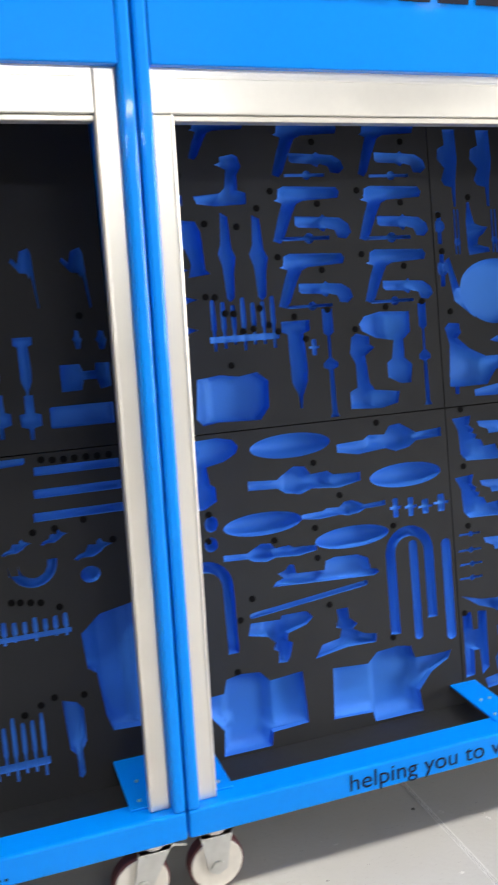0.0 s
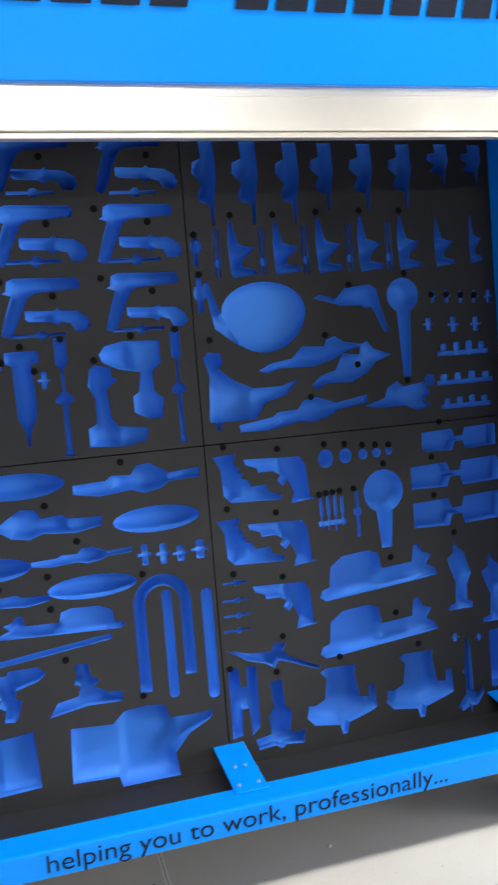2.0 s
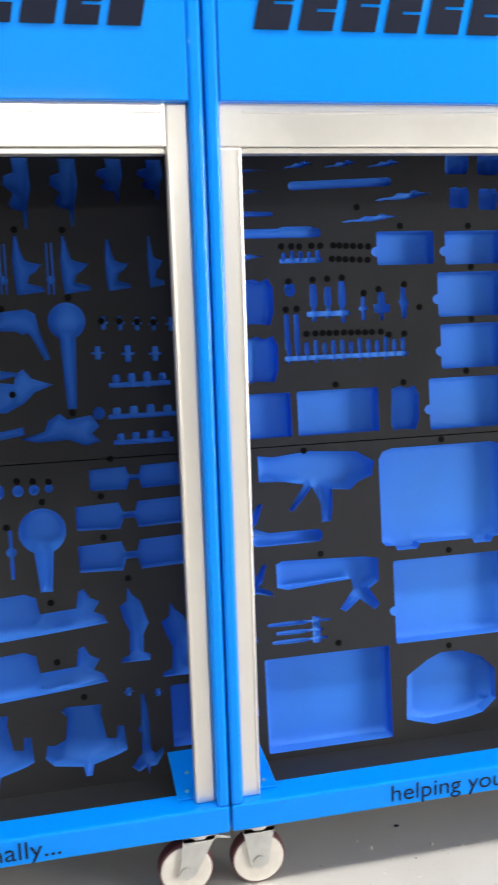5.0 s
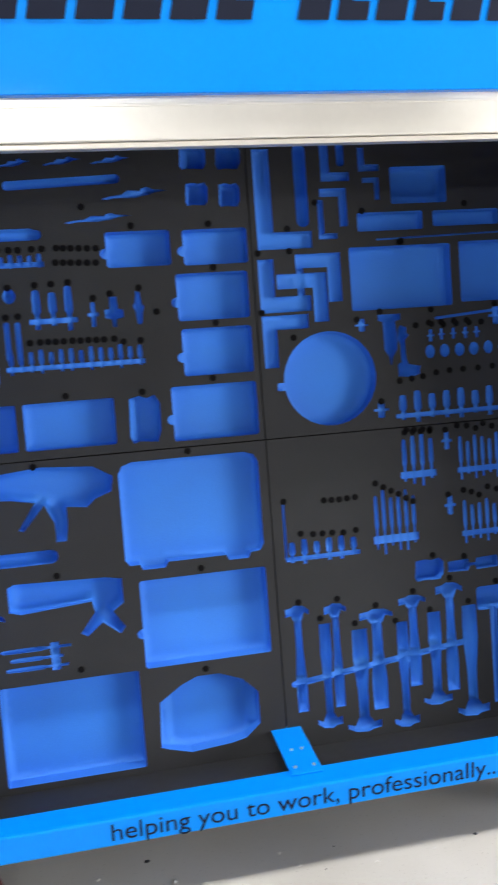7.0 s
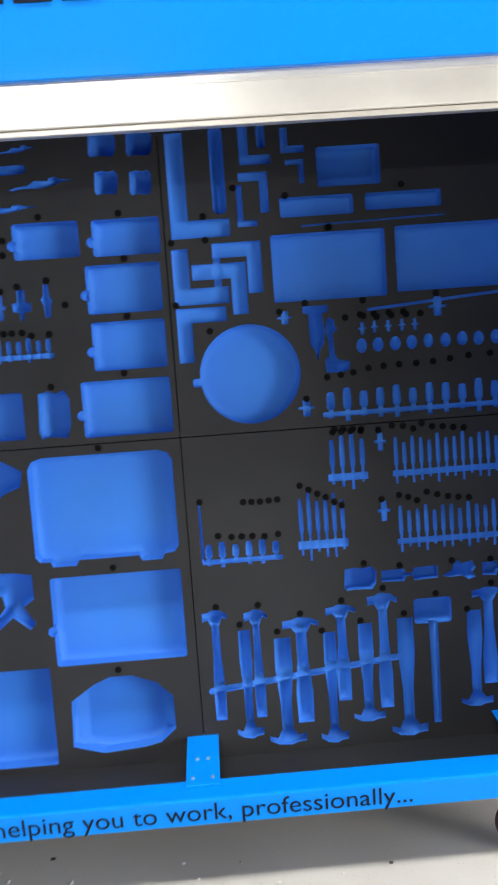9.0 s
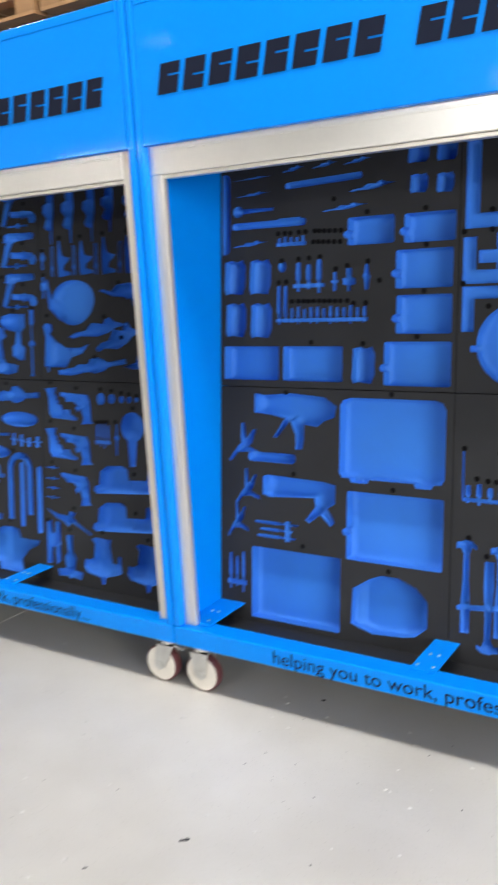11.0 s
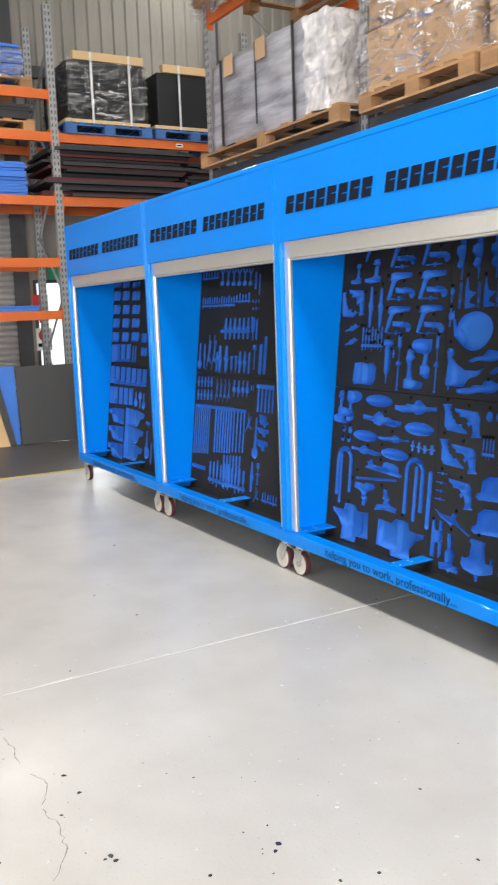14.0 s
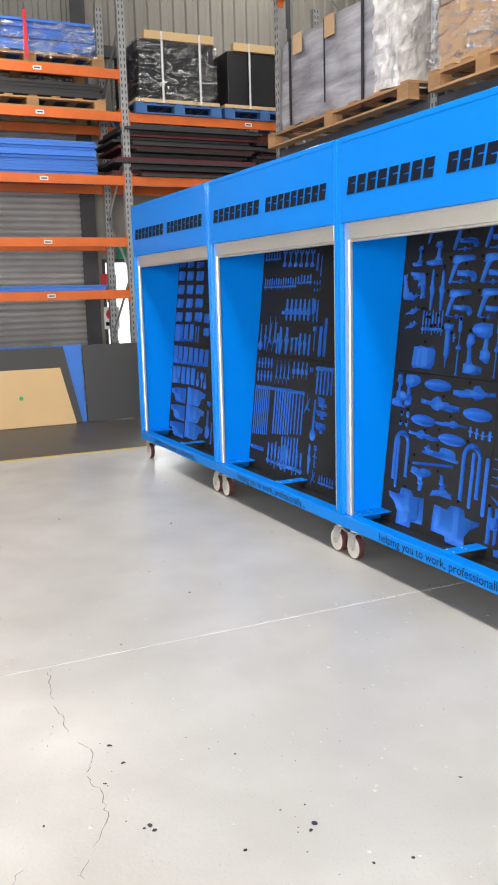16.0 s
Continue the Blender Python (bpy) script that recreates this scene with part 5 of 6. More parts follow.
dot(3, 1.430, 0.818)
dot(3, 1.428, 0.634)
dot(3, 0.372, 0.276)
dot(3, 1.225, 1.432)
dot(3, 1.304, 0.965)
dot(3, 1.340, 0.969)
dot(3, 1.373, 0.973)
dot(3, 1.413, 0.981)
dot(3, 1.453, 0.984)
dot(3, 1.494, 0.985)
dot(3, 1.539, 0.985)
dot(3, 1.583, 0.987)
dot(3, 1.628, 0.991)
dot(3, 1.677, 0.996)
dot(3, 1.734, 0.998)
dot(3, 1.407, 1.116)
dot(3, 1.442, 1.112)
dot(3, 1.480, 1.113)
dot(3, 1.519, 1.113)
dot(3, 1.556, 1.113)
dot(3, 1.399, 1.120)
dot(3, 1.435, 1.120)
dot(3, 1.474, 1.120)
dot(3, 1.512, 1.120)
dot(3, 1.408, 1.156)
dot(3, 1.315, 0.828)
dot(3, 1.338, 0.827)
dot(3, 1.363, 0.826)
dot(3, 1.385, 0.824)
dot(3, 1.466, 0.827)
dot(3, 1.495, 0.824)
dot(3, 1.522, 0.815)
dot(3, 1.545, 0.827)
dot(3, 1.572, 0.817)
dot(3, 1.600, 0.815)
dot(3, 1.628, 0.811)
dot(3, 1.656, 0.808)
dot(3, 1.475, 0.642)
dot(3, 1.499, 0.635)
dot(3, 1.522, 0.624)
dot(3, 1.549, 0.645)
dot(3, 1.577, 0.636)
dot(3, 1.605, 0.629)
dot(3, 1.633, 0.625)
dot(3, 1.661, 0.622)
dot(3, 0.971, 0.380)
dot(3, 1.030, 0.327)
dot(3, 1.082, 0.376)
dot(3, 1.129, 0.300)
dot(3, 1.193, 0.344)
dot(3, 1.248, 0.292)
dot(3, 1.305, 0.370)
dot(3, 1.353, 0.311)
dot(3, 1.418, 0.395)
dot(3, 1.471, 0.321)
dot(3, 1.559, 0.369)
dot(3, 1.642, 0.319)
dot(3, 1.710, 0.386)
dot(3, 1.371, 0.466)
dot(3, 1.466, 0.453)
dot(3, 1.607, 0.455)
dot(3, 1.711, 0.451)
dot(3, 1.599, 1.162)
dot(3, 1.328, 1.345)
dot(3, 1.523, 1.442)
pk(1, "flag", 1.605, 1.256, 0.061, 0.146)
pk(1, "flag", 1.727, 1.252, 0.067, 0.149)
pk(1, "knife", 1.585, 1.041, 0.046, 0.153)
pk(1, "knife", 1.512, 1.046, 0.038, 0.149)
pk(1, "brush", 1.586, 0.924, 0.052, 0.108)
pk(1, "brush", 1.515, 0.931, 0.052, 0.107)
pk(1, "blade", 1.716, 1.103, 0.025, 0.048)
pk(1, "blade", 1.775, 1.099, 0.031, 0.048)
pk(1, "clamp", 1.736, 1.011, 0.138, 0.066)
pk(1, "box", 1.730, 0.918, 0.195, 0.053)
pk(1, "rod", 1.526, 0.821, 0.070, 0.022, turn=3)
pk(1, "rakes", 1.706, 0.788, 0.254, 0.012, n=16)
pk(1, "rakes", 1.704, 0.732, 0.261, 0.014, n=16)
pk(1, "rakes", 1.698, 0.675, 0.261, 0.014, n=16)
pk(1, "fish", 1.518, 0.613, 0.073, 0.037)
pk(1, "fish", 1.610, 0.626, 0.067, 0.035)
pk(1, "fish", 1.702, 0.583, 0.097, 0.049)
pk(1, "arch", 1.553, 0.541, 0.118, 0.065, turn=180)
pk(1, "ell", 1.690, 0.520, 0.050, 0.042)
pk(1, "comb", 1.518, 0.405, 0.223, 0.061, n=9)
pk(1, "bin", 1.723, 0.267, 0.143, 0.332)
pk(1, "cleaver", 1.613, 0.110, 0.050, 0.207)
pk(1, "comb", 1.464, 0.113, 0.162, 0.166, n=7)
dot(1, 1.561, 0.644)
dot(1, 1.614, 0.647)
dot(1, 1.686, 0.660)
dot(1, 1.754, 0.600)
dot(1, 1.599, 0.819)
dot(1, 1.626, 0.816)
dot(1, 1.653, 0.815)
dot(1, 1.680, 0.815)
dot(1, 1.708, 0.815)
dot(1, 1.736, 0.814)
dot(1, 1.765, 0.814)
dot(1, 1.493, 0.480)
dot(1, 1.514, 0.477)
dot(1, 1.538, 0.473)
dot(1, 1.562, 0.469)
dot(1, 1.606, 0.451)
dot(1, 1.643, 0.219)
dot(1, 1.570, 0.226)
dot(1, 1.536, 0.213)
dot(1, 1.495, 0.196)
dot(1, 1.727, 1.161)
pk(2, "holster", 0.088, 1.304, 0.134, 0.148)
pk(2, "boot", 0.062, 0.728, 0.122, 0.186, flip=True)
pk(2, "rod", -0.001, 0.299, 0.038, 0.277)
pk(1, "comb", 0.170, 1.556, 0.258, 0.072, n=6)
pk(1, "spanner", 0.363, 1.538, 0.069, 0.128)
pk(1, "spanner", 0.449, 1.534, 0.067, 0.127)
pk(1, "spanner", 0.532, 1.530, 0.066, 0.125)
pk(1, "spanner", 0.613, 1.526, 0.064, 0.124)
pk(1, "spanner", 0.692, 1.523, 0.063, 0.122)
pk(1, "spanner", 0.770, 1.519, 0.061, 0.121)
pk(1, "comb", 0.312, 1.359, 0.512, 0.091, n=14)
pk(1, "comb", 0.677, 1.377, 0.214, 0.075, n=5)
pk(1, "spool", 0.822, 1.354, 0.028, 0.028)
pk(1, "spool", 0.861, 1.353, 0.028, 0.028)
pk(1, "spool", 0.901, 1.353, 0.027, 0.028)
pk(1, "spool", 0.829, 1.305, 0.028, 0.023)
pk(1, "spool", 0.869, 1.305, 0.028, 0.023)
pk(1, "spool", 0.908, 1.304, 0.027, 0.023)
pk(1, "rod", 0.843, 1.491, 0.025, 0.117)
pk(1, "rod", 0.903, 1.462, 0.025, 0.139)
pk(1, "blade", 0.455, 1.170, 0.057, 0.159)
pk(1, "blade", 0.521, 1.170, 0.056, 0.157)
pk(1, "blade", 0.586, 1.170, 0.055, 0.156)
pk(1, "blade", 0.650, 1.171, 0.054, 0.154)
pk(1, "blade", 0.713, 1.171, 0.053, 0.153)
pk(1, "blade", 0.774, 1.171, 0.052, 0.151)
pk(1, "cleaver", 0.840, 1.170, 0.057, 0.166)
pk(1, "rod", 0.588, 1.151, 0.428, 0.026)
pk(1, "rod", 0.903, 1.165, 0.043, 0.147)
pk(1, "paddle", 0.067, 0.964, 0.071, 0.196, turn=180)
pk(1, "blade", 0.143, 0.965, 0.042, 0.190)
pk(1, "plier", 0.214, 0.989, 0.076, 0.266)
pk(1, "plier", 0.296, 0.991, 0.074, 0.263)
pk(1, "blade", 0.389, 0.950, 0.078, 0.204)
pk(1, "blade", 0.485, 0.953, 0.076, 0.201)
pk(1, "knife", 0.569, 0.916, 0.049, 0.126)
pk(1, "knife", 0.631, 0.919, 0.048, 0.125)
pk(1, "blade", 0.686, 0.937, 0.059, 0.156)
pk(1, "blade", 0.755, 0.940, 0.058, 0.154)
pk(1, "rod", 0.343, 0.929, 0.029, 0.152)
pk(1, "mallet", 0.885, 0.979, 0.062, 0.167)
pk(1, "rod", 0.965, 0.965, 0.043, 0.208)
pk(1, "rod", 1.024, 0.994, 0.036, 0.259)
pk(1, "rod", 0.816, 0.936, 0.025, 0.150)
pk(1, "blade", 0.073, 0.773, 0.040, 0.081)
pk(1, "blade", 0.126, 0.774, 0.040, 0.080)
pk(1, "blade", 0.179, 0.776, 0.039, 0.079)
pk(1, "blade", 0.231, 0.778, 0.039, 0.079)
pk(1, "blade", 0.282, 0.779, 0.038, 0.078)
pk(1, "blade", 0.073, 0.675, 0.041, 0.084)
pk(1, "blade", 0.128, 0.678, 0.041, 0.084)
pk(1, "blade", 0.182, 0.680, 0.040, 0.083)
pk(1, "blade", 0.236, 0.682, 0.040, 0.082)
pk(1, "blade", 0.289, 0.685, 0.039, 0.082)
pk(1, "plier", 0.371, 0.719, 0.049, 0.178)
pk(1, "plier", 0.432, 0.721, 0.049, 0.177)
pk(1, "plier", 0.493, 0.724, 0.048, 0.175)
pk(1, "plier", 0.552, 0.726, 0.047, 0.174)
pk(1, "brush", 0.630, 0.751, 0.047, 0.117)
pk(1, "brush", 0.693, 0.753, 0.046, 0.116)
pk(1, "brush", 0.754, 0.756, 0.045, 0.115)
pk(1, "brush", 0.814, 0.758, 0.044, 0.114)
pk(1, "rod", 0.870, 0.771, 0.016, 0.036)
pk(1, "rod", 0.901, 0.773, 0.016, 0.036)
pk(1, "rod", 1.053, 0.787, 0.232, 0.027)
pk(1, "rod", 0.970, 0.708, 0.024, 0.191)
pk(1, "rod", 1.018, 0.709, 0.023, 0.190)
pk(1, "rod", 1.065, 0.711, 0.023, 0.189)
pk(1, "rod", 1.111, 0.712, 0.023, 0.187)
pk(1, "rod", 1.157, 0.713, 0.022, 0.186)
pk(1, "rod", 0.443, 0.599, 0.752, 0.023, turn=1)
pk(1, "rod", 0.051, 0.415, 0.018, 0.378)
pk(1, "rod", 0.084, 0.417, 0.018, 0.376)
pk(1, "rod", 0.118, 0.419, 0.018, 0.374)
pk(1, "rod", 0.150, 0.421, 0.018, 0.373)
pk(1, "rod", 0.183, 0.423, 0.018, 0.371)
pk(1, "rod", 0.215, 0.425, 0.018, 0.369)
pk(1, "rod", 0.247, 0.427, 0.017, 0.368)
pk(1, "rod", 0.279, 0.429, 0.017, 0.366)
pk(1, "rod", 0.381, 0.441, 0.024, 0.344)
pk(1, "rod", 0.421, 0.443, 0.023, 0.342)
pk(1, "rod", 0.460, 0.446, 0.023, 0.340)
pk(1, "rod", 0.499, 0.448, 0.023, 0.338)
pk(1, "rod", 0.537, 0.451, 0.023, 0.337)
pk(1, "rod", 0.575, 0.453, 0.022, 0.335)
pk(1, "rod", 0.612, 0.455, 0.022, 0.333)
pk(1, "rod", 0.655, 0.459, 0.020, 0.308)
pk(1, "rod", 0.704, 0.462, 0.019, 0.306)
pk(1, "rod", 0.753, 0.465, 0.019, 0.304)
pk(1, "rod", 0.800, 0.468, 0.019, 0.302)
pk(1, "rod", 0.540, 0.155, 0.023, 0.238)
pk(1, "rod", 0.587, 0.159, 0.023, 0.237)
pk(1, "rod", 0.633, 0.164, 0.023, 0.235)
pk(1, "rod", 0.678, 0.169, 0.022, 0.234)
pk(1, "rod", 0.723, 0.173, 0.022, 0.232)
pk(1, "rod", 0.767, 0.178, 0.022, 0.231)
pk(1, "comb", 0.586, 0.119, 0.554, 0.207, n=10)
pk(1, "rod", 0.146, 0.134, 0.227, 0.030)
pk(1, "plier", 0.863, 0.531, 0.082, 0.138)
pk(1, "cleaver", 1.045, 0.568, 0.096, 0.069)
pk(1, "cleaver", 1.057, 0.485, 0.149, 0.057)
pk(1, "cleaver", 1.055, 0.398, 0.144, 0.073)
pk(1, "cleaver", 1.061, 0.542, 0.125, 0.043)
pk(1, "paddle", 0.966, 0.438, 0.080, 0.279, turn=180)
pk(1, "blade", 0.944, 0.172, 0.056, 0.209)
pk(1, "pump", 1.021, 0.202, 0.055, 0.148)
pk(1, "plier", 1.018, 0.059, 0.067, 0.105)
pk(1, "comb", 1.189, 0.058, 0.202, 0.078, n=6)
pk(0, "mug", 0.119, 1.575, 0.175, 0.056)
pk(0, "mug", 0.325, 1.565, 0.166, 0.054)
pk(0, "mug", 0.562, 1.556, 0.184, 0.053)
pk(0, "mug", 0.119, 1.471, 0.175, 0.092)
pk(0, "mug", 0.332, 1.465, 0.166, 0.090)
pk(0, "mug", 0.570, 1.458, 0.184, 0.088)
pk(0, "mug", 0.119, 1.345, 0.175, 0.091)
pk(0, "mug", 0.343, 1.342, 0.166, 0.088)
pk(0, "mug", 0.581, 1.338, 0.183, 0.086)
pk(0, "mug", 0.119, 1.219, 0.175, 0.092)
pk(0, "mug", 0.349, 1.219, 0.166, 0.090)
pk(0, "mug", 0.587, 1.218, 0.183, 0.088)
pk(0, "mug", 0.119, 1.092, 0.175, 0.094)
pk(0, "mug", 0.356, 1.095, 0.166, 0.092)
pk(0, "mug", 0.594, 1.098, 0.183, 0.089)
pk(0, "mug", 0.792, 1.088, 0.125, 0.087)
pk(0, "mug", 0.803, 0.970, 0.142, 0.078)
pk(0, "box", 0.086, 0.942, 0.108, 0.162)
pk(0, "box", 0.192, 0.946, 0.105, 0.159)
pk(0, "box", 0.319, 0.949, 0.102, 0.157)
pk(0, "box", 0.453, 0.953, 0.099, 0.155)
pk(0, "rod", 0.158, 0.879, 0.252, 0.024)
pk(0, "rod", 0.391, 0.885, 0.239, 0.024)
pk(0, "rod", 0.557, 0.944, 0.026, 0.150)
pk(0, "rod", 0.615, 0.943, 0.026, 0.149)
pk(0, "box", 0.086, 0.743, 0.109, 0.164)
pk(0, "box", 0.208, 0.743, 0.106, 0.161)
pk(0, "box", 0.343, 0.744, 0.103, 0.159)
pk(0, "box", 0.473, 0.744, 0.100, 0.157)
pk(0, "box", 0.600, 0.745, 0.097, 0.154)
pk(0, "box", 0.723, 0.745, 0.094, 0.152)
pk(0, "box", 0.843, 0.746, 0.091, 0.150)
pk(0, "spool", 0.150, 0.678, 0.069, 0.044)
pk(0, "spool", 0.286, 0.680, 0.067, 0.043)
pk(0, "spool", 0.419, 0.681, 0.065, 0.042)
pk(0, "spool", 0.547, 0.683, 0.063, 0.042)
pk(0, "spool", 0.672, 0.684, 0.061, 0.041)
pk(0, "spool", 0.794, 0.685, 0.059, 0.041)
pk(0, "box", 0.084, 0.553, 0.104, 0.159)
pk(0, "box", 0.190, 0.556, 0.101, 0.157)
pk(0, "box", 0.316, 0.559, 0.098, 0.155)
pk(0, "box", 0.438, 0.562, 0.096, 0.152)
pk(0, "box", 0.557, 0.565, 0.093, 0.150)
pk(0, "spool", 0.147, 0.501, 0.067, 0.044)
pk(0, "spool", 0.280, 0.505, 0.065, 0.043)
pk(0, "spool", 0.410, 0.509, 0.063, 0.042)
pk(0, "spool", 0.535, 0.513, 0.061, 0.042)
pk(0, "paddle", 0.674, 0.551, 0.078, 0.132, turn=180)
pk(0, "paddle", 0.769, 0.553, 0.076, 0.147)
pk(0, "paddle", 0.847, 0.545, 0.075, 0.142, turn=180)
pk(0, "bin", 0.224, 0.372, 0.385, 0.144)
pk(0, "bin", 0.671, 0.384, 0.434, 0.157, flip=True)
pk(0, "bin", 0.225, 0.211, 0.386, 0.143)
pk(0, "bin", 0.665, 0.231, 0.435, 0.156, flip=True)
pk(0, "bin", 0.226, 0.051, 0.388, 0.145)
pk(0, "bin", 0.659, 0.079, 0.437, 0.158, flip=True)
pk(0, "paddle", 0.961, 0.180, 0.114, 0.243, turn=180)
pk(0, "rod", 1.061, 0.118, 0.032, 0.190)
pk(0, "cleaver", 0.969, 0.358, 0.105, 0.048)

LABELS = ("black and blue foam with round cup and battery pockets", "black and blue foam with spanner, plier and bit pockets",
          "black and blue foam with riveting gun and drill pockets", "black and blue foam with case, hammer and driver pockets")
for cab in range(4):
    for side in (False, True):
        for row in (False, True):
            build_panel((cab, side, row), LABELS[cab])


# ---- storage racks ----
def upright(parent, x, y, z1):
    """A perforated C-section rack post with its base plate."""
    bm = bmesh.new()
    for x0, x1, y0, y1 in ((-.045, .045, -.04, -.036), (-.045, -.041, -.036, .04), (.041, .045, -.036, .04)):
        box_into(bm, x + x0, x + x1, y + y0, y + y1, 0.006, z1)
    post = part("upright", bm, M_STEEL, parent)
    part("base_plate", box(x - .07, x + .07, y - .06, y + .06, 0, 0.006), M_STEEL, post)
    slots = bmesh.new()
    for k in range(int(z1 / .075)):
        for s in (-.022, .022):
            box_into(slots, x + s - .007, x + s + .007, y - .0415, y - .0395, .05 + k * .075, .09 + k * .075)
    tagged(part("slot_strip", slots, M_COL, post), kind="stuff")
    return post


def rack_frame(rack, x, depth, z1):
    upright(rack, x, 0.04, z1)
    upright(rack, x, depth - 0.04, z1)
    z, s = 0.3, 1
    while z + 0.8 < z1:
        bm = bmesh.new()
        a, b = Vector((x, 0.06 if s > 0 else depth - .06, z)), Vector((x, depth - .06 if s > 0 else .06, z + .75))
        m = Matrix.Translation((a + b) / 2) @ (b - a).to_track_quat("Z", "Y").to_matrix().to_4x4()
        cyl_into(bm, m, 0.016, (b - a).length, 8)
        part("brace", bm, M_STEEL, rack)
        z, s = z + .75, -s


def rack_beam(rack, x0, x1, y, z, tag, material=None):
    bm = box(x0, x1, y - .022, y + .022, z - .055, z + .055, 0.004)
    beam = part("beam", bm, material or M_ORANGE, rack)
    for x in (x0 + .004, x1 - .004):
        part("end_connector", box(x - .006, x + .006, y - .032, y + .032, z - .10, z + .09, .002), material or M_ORANGE, beam)
    if tag:
        xm = x0 + (x1 - x0) * 0.62
        part("beam_label", box(xm - .05, xm + .05, y - .0245, y - .0222, z - .022, z + .022), M_SIGNW, beam, "small white beam label")
        part("label_print", box(xm - .035, xm + .035, y - .0258, y - .0248, z - .008, z + .006), M_INK, beam)


def rack(m, width, bays, depth, height, levels, label, plain=()):
    r = empty("pallet_rack", m, label, "pallet rack", "pallet racks")
    for i in range(bays + 1):
        rack_frame(r, i * width, depth, height)
    for b, zs in levels:
        for z in zs:
            for y in (0.02, depth - .02):
                # beams on plain levels are coloured dark to pass for shade under the pallets
                rack_beam(r, b * width + .048, (b + 1) * width - .048, y, z, y < .1 and z not in plain, M_COL if z in plain else None)
    return r


def pallet(m, w, d, material, label):
    p = empty("pallet", m, label, "pallet", "pallets")
    n = 7
    for i in range(n):
        x = -w / 2 + (w - .1) * i / (n - 1)
        part("deck_board", box(x, x + .1, -d / 2, d / 2, .118, .136, .002), material, p)
    for y in (-d / 2, -.05, d / 2 - .1):
        part("bearer", box(-w / 2, w / 2, y, y + .1, .098, .1175), material, p)
        for x in (-w / 2, -.07, w / 2 - .14):
            part("block", box(x, x + .14, y, y + .1, .018, .0975), material, p)
    for y in (-d / 2, d / 2 - .1):
        part("skid", box(-w / 2, w / 2, y, y + .1, 0, .0175), material, p)
    return p


def crumpled(x0, x1, y0, y1, z0, z1, amp, step=0.06, seed=0.0, fine=1.0):
    """A film skin over a load: a box cut into small faces and creased."""
    bm = bmesh.new()
    nx, ny, nz = max(2, int((x1 - x0) / step)), max(2, int((y1 - y0) / step)), max(2, int((z1 - z0) / step))
    cache = {}

    def v(i, j, k):
        if (i, j, k) not in cache:
            p = Vector((x0 + (x1 - x0) * i / nx, y0 + (y1 - y0) * j / ny, z0 + (z1 - z0) * k / nz))
            q = noise.noise_vector(p * 4.0 * fine + Vector((seed, seed, 0))) * amp + noise.noise_vector(p * 11 * fine + Vector((0, seed, seed))) * amp * .6
            cache[i, j, k] = bm.verts.new(p + q)
        return cache[i, j, k]

    for i in range(nx):
        for k in range(nz):
            bm.faces.new((v(i, 0, k), v(i + 1, 0, k), v(i + 1, 0, k + 1), v(i, 0, k + 1)))
            bm.faces.new((v(i, ny, k), v(i, ny, k + 1), v(i + 1, ny, k + 1), v(i + 1, ny, k)))
    for j in range(ny):
        for k in range(nz):
            bm.faces.new((v(0, j, k), v(0, j, k + 1), v(0, j + 1, k + 1), v(0, j + 1, k)))
            bm.faces.new((v(nx, j, k), v(nx, j + 1, k), v(nx, j + 1, k + 1), v(nx, j, k + 1)))
    for i in range(nx):
        for j in range(ny):
            bm.faces.new((v(i, j, nz), v(i + 1, j, nz), v(i + 1, j + 1, nz), v(i, j + 1, nz)))
    return bm


def sheet_stack(m, w, d, count, thick, material, label, jitter=.02, other=None):
    """Loose foam sheets lying on each other; each is a part."""
    s = empty("foam_sheet_stack", m, label, "foam sheets", "stacked foam sheets")
    z = 0.0
    for i in range(count):
        dx, dy, dw = random.uniform(-jitter, jitter), random.uniform(-jitter, jitter), random.uniform(-jitter, jitter)
        t = thick * random.uniform(.85, 1.15)
        part("sheet", box(-w / 2 + dx - dw, w / 2 + dx + dw, -d / 2 + dy, d / 2 + dy, z, z + t - .0015, .003), other if other and i % 4 == 1 else material, s)
        z += t
    return s, z


# end rack, seen face on: its length runs along y, its front looks towards +x
RX, RY, BAY = -6.03, 2.655, 2.70
END = pose(RX, RY - BAY, 0, 0, 0, 90)
END_Z = {0: (1.55, 2.19, 2.93, 3.68, 4.17), 1: (2.93, 3.68)}
rack(END, BAY, 2, 1.0, 5.2, list(END_Z.items()), "tall pallet rack with galvanised uprights and orange beams")


def on_end(y, back, z):
    """A pose on the end rack: along its length y, set back from its front, on a shelf at z."""
    return pose(RX - back, y, z, 0, 0, 90)


ytop = .056
sheet_stack(on_end(1.30, .52, 2.93 + ytop), 1.95, .95, 11, .036, M_SHEETB, "neat stack of light blue foam sheets")
sheet_stack(on_end(1.25, .52, 1.55 + ytop), 2.2, .9, 2, .035, M_SHEETB, "two blue foam sheets lying on a rack beam")
pallet(on_end(1.55, .52, 3.68 + ytop), 1.75, 1.0, M_PINE, "weathered timber pallet under dark foam sheets")
sheet_stack(on_end(1.50, .52, 3.68 + ytop + .137), 1.75, 1.0, 4, .04, M_SHEETK, "dark grey foam sheets on a timber pallet")
pallet(on_end(1.55, .52, 4.17 + ytop), 1.75, 1.0, M_PINE, "timber pallet under wrapped blue foam sheets")
sheet_stack(on_end(1.40, .52, 4.17 + ytop + .137), 1.8, .98, 10, .034, M_SHEETB, "wrapped stack of blue foam sheets with a red strap", .03)
wr = tagged(part("stretch_wrap", crumpled(-.93, .93, -.53, .53, -.08, .30, .03, .07, 3.0), M_WRAP, None), "torn clear stretch wrap hanging round blue foam", "stretch wrap")
